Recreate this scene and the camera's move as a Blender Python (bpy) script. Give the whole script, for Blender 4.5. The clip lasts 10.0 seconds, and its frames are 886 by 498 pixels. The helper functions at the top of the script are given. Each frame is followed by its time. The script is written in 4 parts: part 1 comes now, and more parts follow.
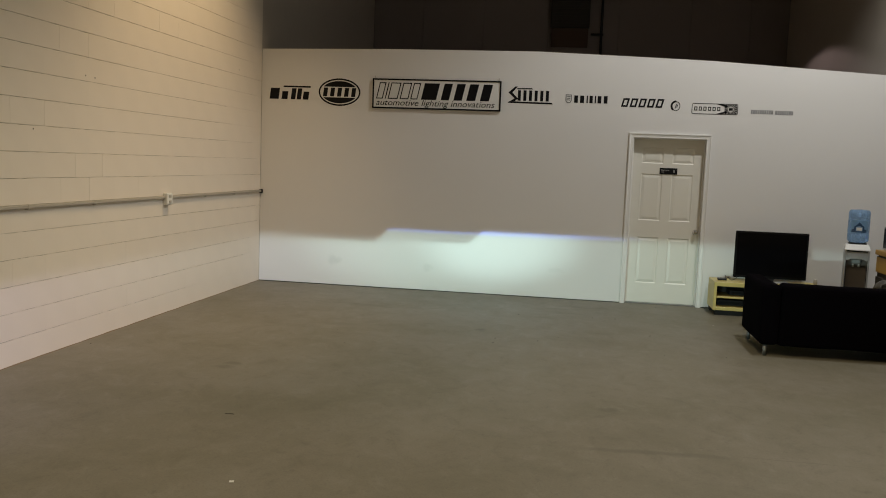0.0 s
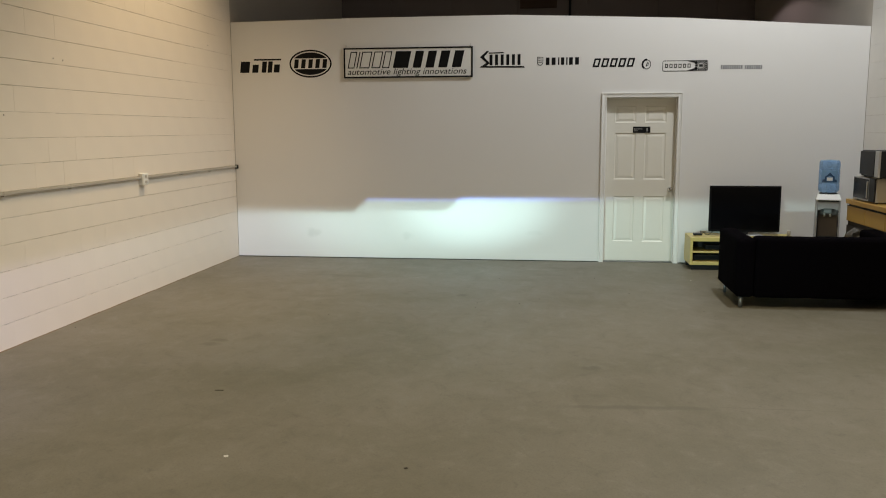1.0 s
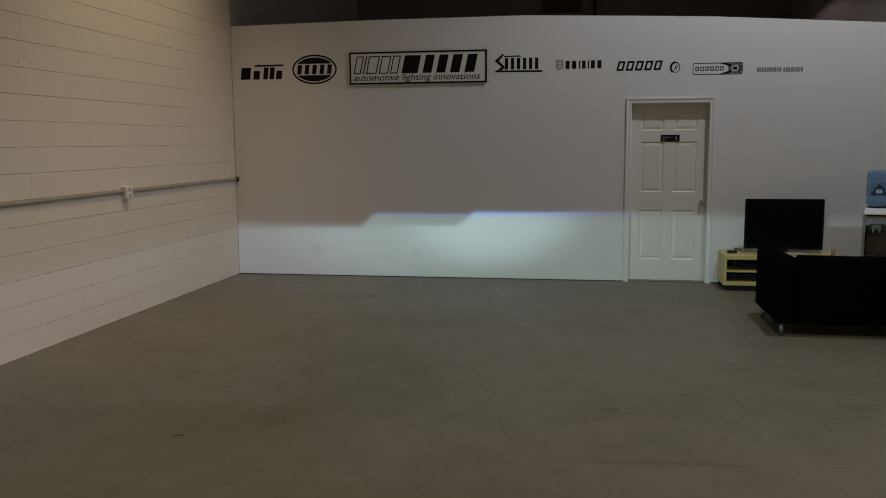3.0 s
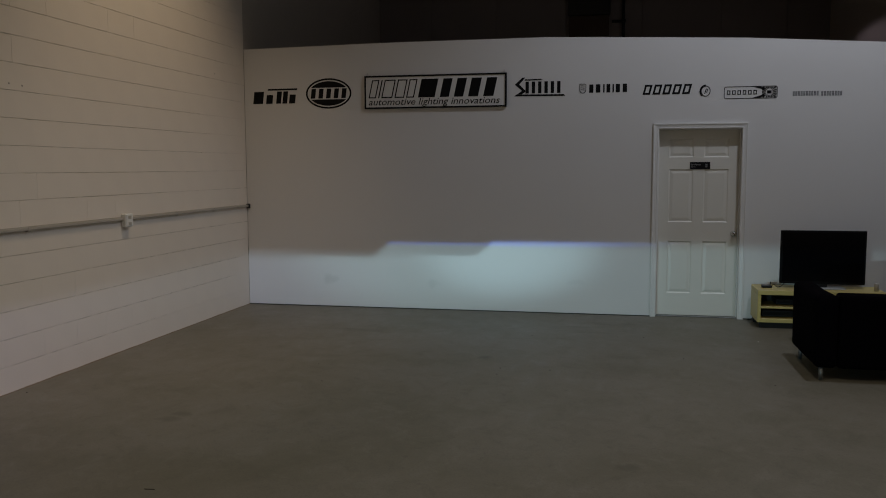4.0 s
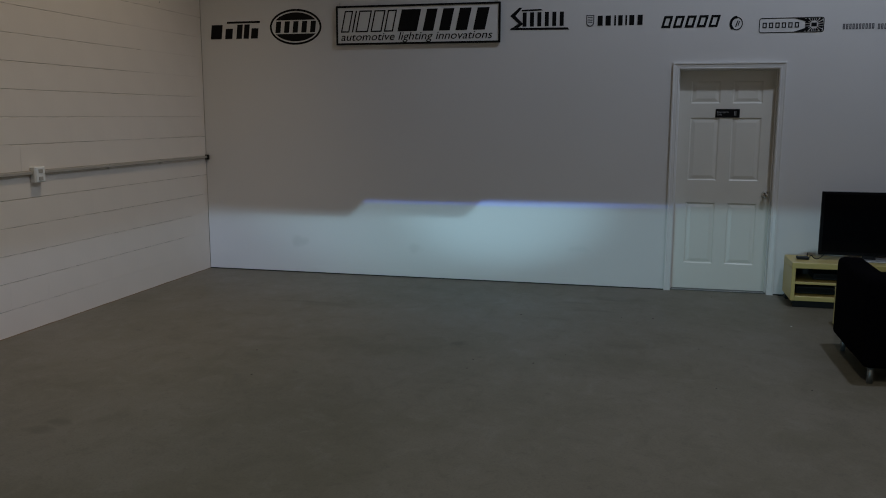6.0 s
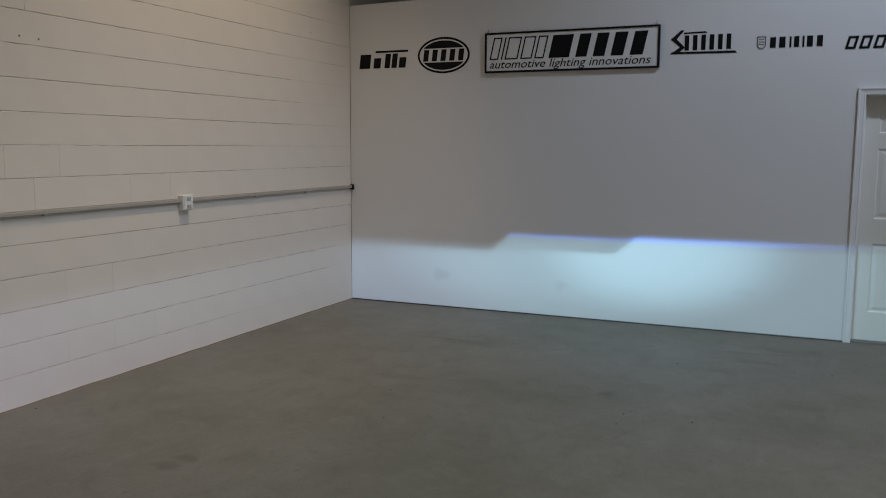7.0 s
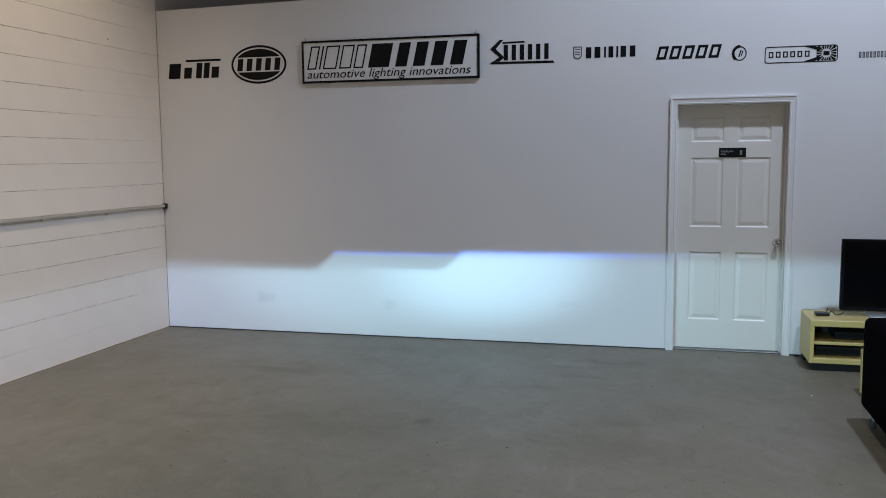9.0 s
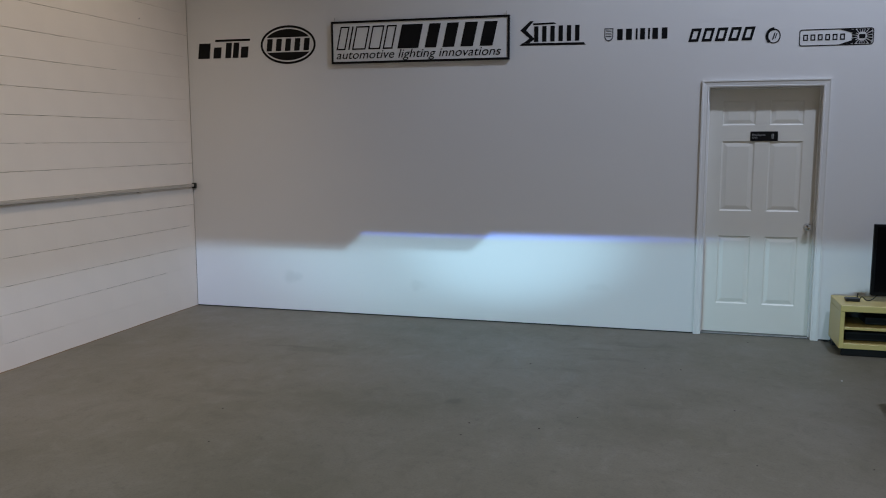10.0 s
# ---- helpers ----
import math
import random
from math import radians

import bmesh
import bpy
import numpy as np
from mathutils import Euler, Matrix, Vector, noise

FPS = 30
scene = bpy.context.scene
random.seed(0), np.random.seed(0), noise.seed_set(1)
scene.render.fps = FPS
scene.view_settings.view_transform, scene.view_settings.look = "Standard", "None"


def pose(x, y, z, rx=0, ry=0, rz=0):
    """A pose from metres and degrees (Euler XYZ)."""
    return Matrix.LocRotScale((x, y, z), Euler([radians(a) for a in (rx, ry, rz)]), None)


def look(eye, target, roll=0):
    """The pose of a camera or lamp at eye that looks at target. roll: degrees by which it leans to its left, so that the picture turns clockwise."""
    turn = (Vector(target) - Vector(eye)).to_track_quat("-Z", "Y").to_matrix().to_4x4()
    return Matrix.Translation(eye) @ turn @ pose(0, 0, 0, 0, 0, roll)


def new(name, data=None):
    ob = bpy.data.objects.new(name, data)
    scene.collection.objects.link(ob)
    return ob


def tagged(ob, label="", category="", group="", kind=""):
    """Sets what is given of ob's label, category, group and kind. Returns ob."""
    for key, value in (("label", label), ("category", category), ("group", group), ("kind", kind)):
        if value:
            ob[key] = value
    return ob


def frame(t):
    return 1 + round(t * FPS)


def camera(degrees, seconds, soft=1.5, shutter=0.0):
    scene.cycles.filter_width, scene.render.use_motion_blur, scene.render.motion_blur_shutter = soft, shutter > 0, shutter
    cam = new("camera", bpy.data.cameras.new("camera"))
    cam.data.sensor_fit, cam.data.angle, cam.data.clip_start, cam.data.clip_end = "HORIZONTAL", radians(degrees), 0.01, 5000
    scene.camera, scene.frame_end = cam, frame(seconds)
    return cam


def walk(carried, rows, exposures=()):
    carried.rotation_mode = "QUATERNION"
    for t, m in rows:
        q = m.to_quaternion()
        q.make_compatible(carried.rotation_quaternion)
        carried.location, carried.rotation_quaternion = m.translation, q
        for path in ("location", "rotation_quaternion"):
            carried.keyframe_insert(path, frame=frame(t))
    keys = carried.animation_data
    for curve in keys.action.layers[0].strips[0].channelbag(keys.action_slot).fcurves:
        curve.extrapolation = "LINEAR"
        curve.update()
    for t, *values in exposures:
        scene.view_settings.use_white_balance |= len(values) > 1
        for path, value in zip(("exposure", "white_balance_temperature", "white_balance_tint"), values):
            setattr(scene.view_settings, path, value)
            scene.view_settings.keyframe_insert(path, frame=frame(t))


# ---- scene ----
cam = camera(56.0, 10.0, soft=0.95, shutter=0.25)
PATH = [
    (0, (4.151, -10.599, 1.651), (3.844, -8.634, 1.448), 2.2),
    (0.2, (4.144, -10.636, 1.652), (3.842, -8.672, 1.427), 1.5),
    (0.5, (4.151, -10.656, 1.656), (3.877, -8.695, 1.375), 0.1),
    (0.8, (4.15, -10.66, 1.674), (3.918, -8.698, 1.359), -0.0),
    (1, (4.153, -10.665, 1.679), (3.899, -8.702, 1.395), -0.2),
    (1.2, (4.163, -10.641, 1.683), (3.911, -8.675, 1.411), -0.2),
    (1.5, (4.21, -10.554, 1.67), (3.971, -8.588, 1.389), -1.2),
    (1.8, (4.21, -10.403, 1.659), (3.902, -8.443, 1.41), -1.0),
    (2, (4.219, -10.352, 1.644), (3.868, -8.398, 1.404), -0.3),
    (2.2, (4.22, -10.284, 1.638), (3.859, -8.33, 1.407), 1.1),
    (2.5, (4.242, -10.199, 1.634), (3.892, -8.246, 1.379), -0.8),
    (2.7, (4.257, -10.084, 1.635), (3.935, -8.128, 1.365), -0.5),
    (3.8, (4.319, -9.504, 1.656), (3.944, -7.548, 1.471), -0.1),
    (4, (4.361, -9.429, 1.652), (3.96, -7.479, 1.458), -0.2),
    (4.2, (4.414, -9.32, 1.649), (4.016, -7.373, 1.424), 0.6),
    (4.5, (4.478, -9.118, 1.682), (4.147, -7.159, 1.453), 1.8),
    (4.7, (4.505, -8.962, 1.693), (4.19, -7.001, 1.463), -0.3),
    (5, (4.545, -8.759, 1.692), (4.198, -6.81, 1.401), -2.0),
    (5.2, (4.542, -8.621, 1.688), (4.133, -6.683, 1.414), -1.6),
    (6.3, (4.525, -7.905, 1.627), (4.06, -5.987, 1.299), 0.3),
    (6.5, (4.507, -7.798, 1.636), (3.971, -5.898, 1.317), -1.0),
    (6.7, (4.482, -7.742, 1.629), (3.825, -5.873, 1.347), -1.8),
    (6.9, (4.442, -7.715, 1.625), (3.659, -5.892, 1.371), -1.1),
    (7, (4.418, -7.706, 1.627), (3.626, -5.886, 1.383), 0.3),
    (7.2, (4.37, -7.632, 1.623), (3.609, -5.794, 1.408), 2.6),
    (7.5, (4.367, -7.539, 1.602), (3.632, -5.687, 1.432), 1.9),
    (7.7, (4.395, -7.437, 1.601), (3.699, -5.57, 1.423), 1.3),
    (7.9, (4.468, -7.342, 1.602), (3.882, -5.438, 1.43), 1.9),
    (8, (4.52, -7.313, 1.603), (3.969, -5.397, 1.441), 2.6),
    (8.2, (4.612, -7.228, 1.611), (4.109, -5.299, 1.451), 1.7),
    (8.5, (4.687, -7.208, 1.628), (4.201, -5.276, 1.456), 0.8),
    (8.7, (4.68, -7.21, 1.638), (4.184, -5.283, 1.441), 0.1),
    (9, (4.66, -7.231, 1.635), (4.168, -5.304, 1.42), -0.5),
    (9.5, (4.652, -7.247, 1.606), (4.158, -5.323, 1.375), -0.6),
    (10, (4.562, -7.28, 1.643), (4.035, -5.369, 1.383), -0.1),
]
EXPOSURES = [
    (0.0, -0.85, 8000, 9), (0.6, -0.75, 7800, 8), (0.9, -0.5, 7650, 8), (1.6, -0.45, 7450, 7), (2.0, -0.7, 7450, 7), (2.2, -0.75, 7450, 7), (2.5, -1.3, 7450, 11), (2.7, -1.5, 7350, 12),
    (3.8, -1.95, 6750, 13), (5.2, -2.1, 6250, 12), (6.3, -1.9, 6000, 11), (6.6, -1.65, 5950, 12), (6.9, -1.3, 5900, 11), (7.2, -0.9, 5800, 10),
    (7.5, -0.45, 5600, 8), (8.2, -0.55, 5800, 13), (8.7, -0.69, 5800, 13), (9.5, -0.73, 5850, 14), (10.0, -1.08, 5850, 14),
]
walk(cam, [(t, look(eye, target, roll)) for t, eye, target, roll in PATH], EXPOSURES)

# ---- light ----
world = bpy.data.worlds.new("night")
world.use_nodes = True
world.node_tree.nodes["Background"].inputs[0].default_value = (0.05, 0.06, 0.08, 1)
world.node_tree.nodes["Background"].inputs[1].default_value = 0.02
scene.world = world


def spot(name, eye, target, watts, colour, degrees, blend, radius, squash=1.0):
    data = bpy.data.lights.new(name, "SPOT")
    data.energy, data.color = watts, colour
    data.spot_size, data.spot_blend, data.shadow_soft_size = radians(degrees), blend, radius
    ob = new(name, data)
    ob.matrix_world = look(eye, target) @ Matrix.Diagonal((1, squash, 1, 1))
    return ob


WARM, COOL, XENON = (1.0, 0.80, 0.54), (0.77, 0.86, 1.0), (0.53, 0.88, 1.0)
XENON_EDGE = (0.50, 0.50, 1.0)
# ceiling downlights: one warm beside the block wall, one cool by the door, others further back
spot("downlight_warm", (2.1, -2.6, 5.8), (0.0, -2.3, 1.9), 730, WARM, 80, 1.0, 0.12)
spot("downlight_cool", (6.5, -2.5, 6.4), (6.5, -2.5, 0), 1120, COOL, 130, 0.5, 0.12)
spot("downlight_rear", (4.4, -7.9, 7.0), (4.4, -7.9, 0), 1560, (1.0, 0.915, 0.70), 118, 0.7, 0.2)
spot("downlight_back_room", (6.28, 3.5, 4.2), (6.28, 3.5, 0), 40, (0.92, 0.80, 1.0), 146, 0.12, 0.05)

# the two projector headlamps of the parked car: a wide low beam and a hot middle each behind a stepped cut-off
# shield, and the blue fringe that such a lens gives along its upper edge
LAMP_Y, LAMP_Z, LAMP_X = -9.9, 0.66, (1.71, 2.96)
# each lamp's cut-off on the partition: where the step begins and ends beside the lamp, and the heights before and after it
CUTOFF = ((-0.13, 0.065, 0.608, 0.772), (-0.155, 0.04, 0.640, 0.802))
for x, aim, aside, hot, cone, squash in zip(LAMP_X, (1.8, 0.3), (0.50, 0.24), (1600, 2400), (24, 15), (0.42, 0.52)):
    spot("low_beam_wide", (x, LAMP_Y, LAMP_Z), (x + aim, 0, 0.50), 1130, XENON, 61, 1.0, 0.0023, 0.27)
    spot("low_beam_hot", (x, LAMP_Y, LAMP_Z), (x + aside, 0, 0.70), hot, XENON, cone, 1.0, 0.0006, squash)
    spot("low_beam_fringe", (x, LAMP_Y, LAMP_Z - 0.0006), (x + aside + 0.1, 0, 0.80), 2900, (0.02, 0.12, 1.0), 22, 1.0, 0.0005, 0.03)
# the violet rim of the beam, which falls on the block wall
spot("low_beam_side", (LAMP_X[0], LAMP_Y, LAMP_Z), (0.0, -4.9, 0.40), 1050, XENON_EDGE, 46, 1.0, 0.004, 0.5)

# ---- materials ----
def material(name, colour, rough=0.6, metal=0.0, vary=0.06, scale=6.0, fine=90.0, bump=0.15, depth=0.002, spec=0.5, coat=0.0, tint=None, random_amount=0.0):
    """Painted or natural surface: colour varied at two sizes, fine relief, and uneven gloss."""
    m = bpy.data.materials.new(name)
    m.use_nodes = True
    t = m.node_tree
    b = t.nodes["Principled BSDF"]
    b.inputs["Metallic"].default_value = metal
    b.inputs["Specular IOR Level"].default_value = spec
    b.inputs["Coat Weight"].default_value = coat
    co = t.nodes.new("ShaderNodeTexCoord")
    big, small = t.nodes.new("ShaderNodeTexNoise"), t.nodes.new("ShaderNodeTexNoise")
    big.inputs["Scale"].default_value, big.inputs["Detail"].default_value = scale, 5
    small.inputs["Scale"].default_value, small.inputs["Detail"].default_value = fine, 4
    t.links.new(co.outputs["Object"], big.inputs["Vector"])
    t.links.new(co.outputs["Object"], small.inputs["Vector"])
    ramp = t.nodes.new("ShaderNodeMix")
    ramp.data_type = "RGBA"
    dark = tint or tuple(c * 0.7 for c in colour)
    ramp.inputs[6].default_value, ramp.inputs[7].default_value = (*dark, 1), (*colour, 1)
    f = t.nodes.new("ShaderNodeMapRange")
    f.inputs[1].default_value, f.inputs[2].default_value = 0.25, 0.75
    f.inputs[3].default_value, f.inputs[4].default_value = 1 - vary * 6, 1.0
    t.links.new(big.outputs["Fac"], f.inputs[0])
    g = t.nodes.new("ShaderNodeMath")
    g.operation = "MULTIPLY_ADD"
    g.inputs[1].default_value, g.inputs[2].default_value = vary * 2, -vary
    t.links.new(small.outputs["Fac"], g.inputs[0])
    s = t.nodes.new("ShaderNodeMath")
    s.use_clamp = True
    t.links.new(f.outputs[0], s.inputs[0])
    t.links.new(g.outputs[0], s.inputs[1])
    last = s.outputs[0]
    if random_amount:
        info, r = t.nodes.new("ShaderNodeObjectInfo"), t.nodes.new("ShaderNodeMath")
        r.operation = "MULTIPLY_ADD"
        r.inputs[1].default_value = -random_amount
        t.links.new(info.outputs["Random"], r.inputs[0])
        t.links.new(last, r.inputs[2])
        last = r.outputs[0]
    t.links.new(last, ramp.inputs[0])
    t.links.new(ramp.outputs[2], b.inputs["Base Color"])
    q = t.nodes.new("ShaderNodeMapRange")
    q.inputs[3].default_value, q.inputs[4].default_value = max(rough - 0.1, 0.02), min(rough + 0.1, 1)
    t.links.new(big.outputs["Fac"], q.inputs[0])
    t.links.new(q.outputs[0], b.inputs["Roughness"])
    if bump:
        n = t.nodes.new("ShaderNodeBump")
        n.inputs["Strength"].default_value, n.inputs["Distance"].default_value = bump, depth
        t.links.new(small.outputs["Fac"], n.inputs["Height"])
        t.links.new(n.outputs[0], b.inputs["Normal"])
    return m


def add_spots(m, places, colour, stretch=(1, 1)):
    """Stains with a shape of their own: (x, y, radius, strength) on a floor, softened by noise."""
    t = m.node_tree
    b = t.nodes["Principled BSDF"]
    co = t.nodes.new("ShaderNodeTexCoord")
    wob = t.nodes.new("ShaderNodeTexNoise")
    wob.inputs["Scale"].default_value, wob.inputs["Detail"].default_value = 7, 5
    t.links.new(co.outputs["Object"], wob.inputs["Vector"])
    for axis, u, v, w, h, strength in places:
        src = b.inputs["Base Color"].links[0].from_socket
        sep = t.nodes.new("ShaderNodeMapping")
        sep.vector_type = "POINT"
        size = (w, h, 9) if axis == "z" else (w, 9, h)
        at = (u, v, 0) if axis == "z" else (u, 0, v)
        sep.inputs["Scale"].default_value = [1 / k for k in size]
        sep.inputs["Location"].default_value = [-a / k for a, k in zip(at, size)]
        t.links.new(co.outputs["Object"], sep.inputs["Vector"])
        add = t.nodes.new("ShaderNodeVectorMath")
        add.operation = "MULTIPLY_ADD"
        add.inputs[1].default_value = (1.5, 1.5, 1.5)
        t.links.new(wob.outputs["Color"], add.inputs[0])
        t.links.new(sep.outputs[0], add.inputs[2])
        ln = t.nodes.new("ShaderNodeVectorMath")
        ln.operation = "DISTANCE"
        ln.inputs[1].default_value = (0.75, 0.75, 0.75)
        t.links.new(add.outputs[0], ln.inputs[0])
        mr = t.nodes.new("ShaderNodeMapRange")
        mr.interpolation_type = "SMOOTHSTEP"
        mr.inputs[1].default_value, mr.inputs[2].default_value = 0.25, 1.0
        mr.inputs[3].default_value, mr.inputs[4].default_value = strength, 0.0
        t.links.new(ln.outputs["Value"], mr.inputs[0])
        mix = t.nodes.new("ShaderNodeMix")
        mix.data_type = "RGBA"
        mix.inputs[7].default_value = (*colour, 1)
        t.links.new(mr.outputs[0], mix.inputs[0])
        t.links.new(src, mix.inputs[6])
        t.links.new(mix.outputs[2], b.inputs["Base Color"])


def concrete(name):
    """Power-trowelled floor: cloudy tone, blotches drawn out by the trowel, fine grit, pale and dark flecks, uneven sheen."""
    m = bpy.data.materials.new(name)
    m.use_nodes = True
    t = m.node_tree
    b = t.nodes["Principled BSDF"]
    b.inputs["Specular IOR Level"].default_value = 0.42
    co = t.nodes.new("ShaderNodeTexCoord")

    def cloud(scale, detail, stretch, rough=0.6, distort=0.0):
        mp, n = t.nodes.new("ShaderNodeMapping"), t.nodes.new("ShaderNodeTexNoise")
        mp.inputs["Scale"].default_value = stretch
        mp.inputs["Rotation"].default_value = (0, 0, 0.5)
        n.inputs["Scale"].default_value, n.inputs["Detail"].default_value = scale, detail
        n.inputs["Roughness"].default_value, n.inputs["Distortion"].default_value = rough, distort
        t.links.new(co.outputs["Object"], mp.inputs["Vector"])
        t.links.new(mp.outputs[0], n.inputs["Vector"])
        return n.outputs["Fac"]

    def spread(fac, lo, hi, a, c):
        r = t.nodes.new("ShaderNodeMapRange")
        r.inputs[1].default_value, r.inputs[2].default_value, r.inputs[3].default_value, r.inputs[4].default_value = lo, hi, a, c
        t.links.new(fac, r.inputs[0])
        return r.outputs[0]

    def blend(fac, under, over):
        mix = t.nodes.new("ShaderNodeMix")
        mix.data_type = "RGBA"
        t.links.new(fac, mix.inputs[0])
        for socket, value in ((mix.inputs[6], under), (mix.inputs[7], over)):
            if type(value) is tuple:
                socket.default_value = (*value, 1)
            else:
                t.links.new(value, socket)
        return mix.outputs[2]

    wide, blotch = cloud(0.9, 4, (1, 1.2, 1), 0.55, 0.4), cloud(4.4, 9, (1, 0.8, 1), 0.78, 0.5)
    grit, fleck = cloud(70, 4, (1, 1, 1), 0.7), cloud(13, 7, (1, 0.9, 1), 0.75, 0.3)
    tone = blend(spread(wide, 0.36, 0.64, 0, 1), (0.154, 0.139, 0.102), (0.188, 0.170, 0.136))
    tone = blend(spread(blotch, 0.48, 0.30, 0, 0.40), tone, (0.102, 0.092, 0.068))
    tone = blend(spread(blotch, 0.53, 0.70, 0, 0.52), tone, (0.226, 0.212, 0.182))
    tone = blend(spread(fleck, 0.56, 0.76, 0, 0.45), tone, (0.215, 0.206, 0.168))
    tone = blend(spread(fleck, 0.43, 0.26, 0, 0.60), tone, (0.088, 0.076, 0.060))
    tone = blend(spread(grit, 0.3, 0.5, 0.4, 0), tone, (0.095, 0.086, 0.07))
    t.links.new(tone, b.inputs["Base Color"])
    t.links.new(spread(blotch, 0.3, 0.7, 0.52, 0.45), b.inputs["Roughness"])
    n = t.nodes.new("ShaderNodeBump")
    n.inputs["Strength"].default_value, n.inputs["Distance"].default_value = 0.08, 0.003
    t.links.new(grit, n.inputs["Height"])
    t.links.new(n.outputs[0], b.inputs["Normal"])
    return m


BLOCK = material("painted_block", (0.80, 0.73, 0.655), 0.55, vary=0.02, scale=3, fine=160, bump=0.5, depth=0.0025, random_amount=0.006)
PALEBLOCK = material("pale_painted_block", (0.80, 0.775, 0.735), 0.55, vary=0.02, scale=3, fine=160, bump=0.5, depth=0.0025, random_amount=0.006)
MORTAR = material("painted_mortar", (0.50, 0.45, 0.39), 0.8, vary=0.03, scale=5, fine=120, bump=0.4)
DRYWALL = material("painted_drywall", (0.77, 0.755, 0.74), 0.5, vary=0.012, scale=1.4, fine=220, bump=0.12, depth=0.001)
TRIM = material("trim_paint", (0.8, 0.79, 0.77), 0.35, vary=0.01, scale=4, bump=0.05)
DOORPAINT = material("door_paint", (0.80, 0.772, 0.70), 0.4, vary=0.012, scale=5, fine=140, bump=0.1)
CONCRETE = concrete("sealed_concrete")
DIRT_LINE = material("brown_dirt", (0.24, 0.18, 0.11), 0.8, vary=0.08, scale=9, fine=80, bump=0.2)
# base colour darkened to stand for the missing light behind the partition
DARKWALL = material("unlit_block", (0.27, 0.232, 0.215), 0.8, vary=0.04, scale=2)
DECK = material("steel_deck", (0.16, 0.15, 0.15), 0.6, vary=0.04, scale=2)
INK = material("black_vinyl", (0.008, 0.008, 0.009), 0.5, vary=0.02, bump=0, spec=0.15)
PALEINK = material("pale_print", (0.36, 0.36, 0.36), 0.5, vary=0.02, bump=0)
GREYINK = material("grey_vinyl", (0.10, 0.10, 0.11), 0.4, vary=0.02, bump=0)
BOARD = material("sign_board", (0.78, 0.77, 0.75), 0.4, vary=0.01, bump=0.03)
WOOD = material("birch_veneer", (0.60, 0.485, 0.18), 0.4, vary=0.04, scale=4, fine=70, bump=0.06, tint=(0.46, 0.34, 0.09))
DARKWOOD = material("dark_shelf", (0.03, 0.025, 0.02), 0.5)
BROWNBOARD = material("brown_board", (0.09, 0.05, 0.032), 0.7, vary=0.05, scale=5, fine=60)
OAK = material("orange_wood", (0.47, 0.275, 0.065), 0.42, vary=0.05, scale=5, fine=60, bump=0.06, tint=(0.34, 0.18, 0.04))
FABRIC = material("black_fabric", (0.0026, 0.0021, 0.003), 0.95, vary=0.06, scale=12, fine=420, bump=0.4, depth=0.002, spec=0.01)
BLACK = material("black_plastic", (0.012, 0.012, 0.013), 0.45, vary=0.02, bump=0.03, spec=0.3)
SCREEN = material("screen_glass", (0.003, 0.003, 0.004), 0.2, vary=0.0, bump=0, spec=0.1)
TVBLACK = material("matt_black_bezel", (0.005, 0.005, 0.006), 0.6, vary=0.02, bump=0.02, spec=0.12)
STEEL = material("brushed_steel", (0.55, 0.54, 0.52), 0.32, metal=1.0, vary=0.03, scale=8, fine=200, bump=0.05)
SILVER = material("silver_paint", (0.42, 0.42, 0.42), 0.38, metal=0.35, vary=0.02, scale=8, fine=200, bump=0.03)
DULLSTEEL = material("dull_steel", (0.22, 0.22, 0.215), 0.5, metal=0.8, vary=0.03, scale=9, fine=120, bump=0.05)
CHROME = material("chrome", (0.7, 0.69, 0.67), 0.14, metal=1.0, vary=0.01, bump=0)
GALV = material("painted_conduit", (0.42, 0.385, 0.335), 0.45, vary=0.03, scale=9, fine=90, bump=0.1)
PLASTIC = material("white_plastic", (0.82, 0.82, 0.80), 0.3, vary=0.01, bump=0.02)
BEIGE = material("beige_metal", (0.45, 0.42, 0.37), 0.4, vary=0.02)
CLOTH = material("grey_cloth", (0.16, 0.15, 0.145), 0.9, vary=0.06, scale=14, fine=300, bump=0.4)
BLUELABEL = material("blue_label", (0.19, 0.36, 0.58), 0.4, vary=0.08, scale=14)
NAVY = material("navy_print", (0.02, 0.07, 0.16), 0.4, vary=0.08, scale=14)
LINER = material("clear_film", (0.10, 0.095, 0.088), 0.25, vary=0.10, scale=30, fine=90, bump=0.5, depth=0.004)
BAG = material("white_bag", (0.46, 0.45, 0.43), 0.4, vary=0.02)
DEBRIS = material("dark_debris", (0.055, 0.048, 0.04), 0.8)


def glass(name, colour, rough=0.05, amount=1.0, ior=1.33):
    m = bpy.data.materials.new(name)
    m.use_nodes = True
    b = m.node_tree.nodes["Principled BSDF"]
    b.inputs["Base Color"].default_value = (*colour, 1)
    b.inputs["Roughness"].default_value = rough
    b.inputs["Transmission Weight"].default_value = amount
    b.inputs["IOR"].default_value = ior
    return m


BOTTLE = glass("blue_bottle", (0.35, 0.58, 0.88), 0.12, 0.7, 1.2)

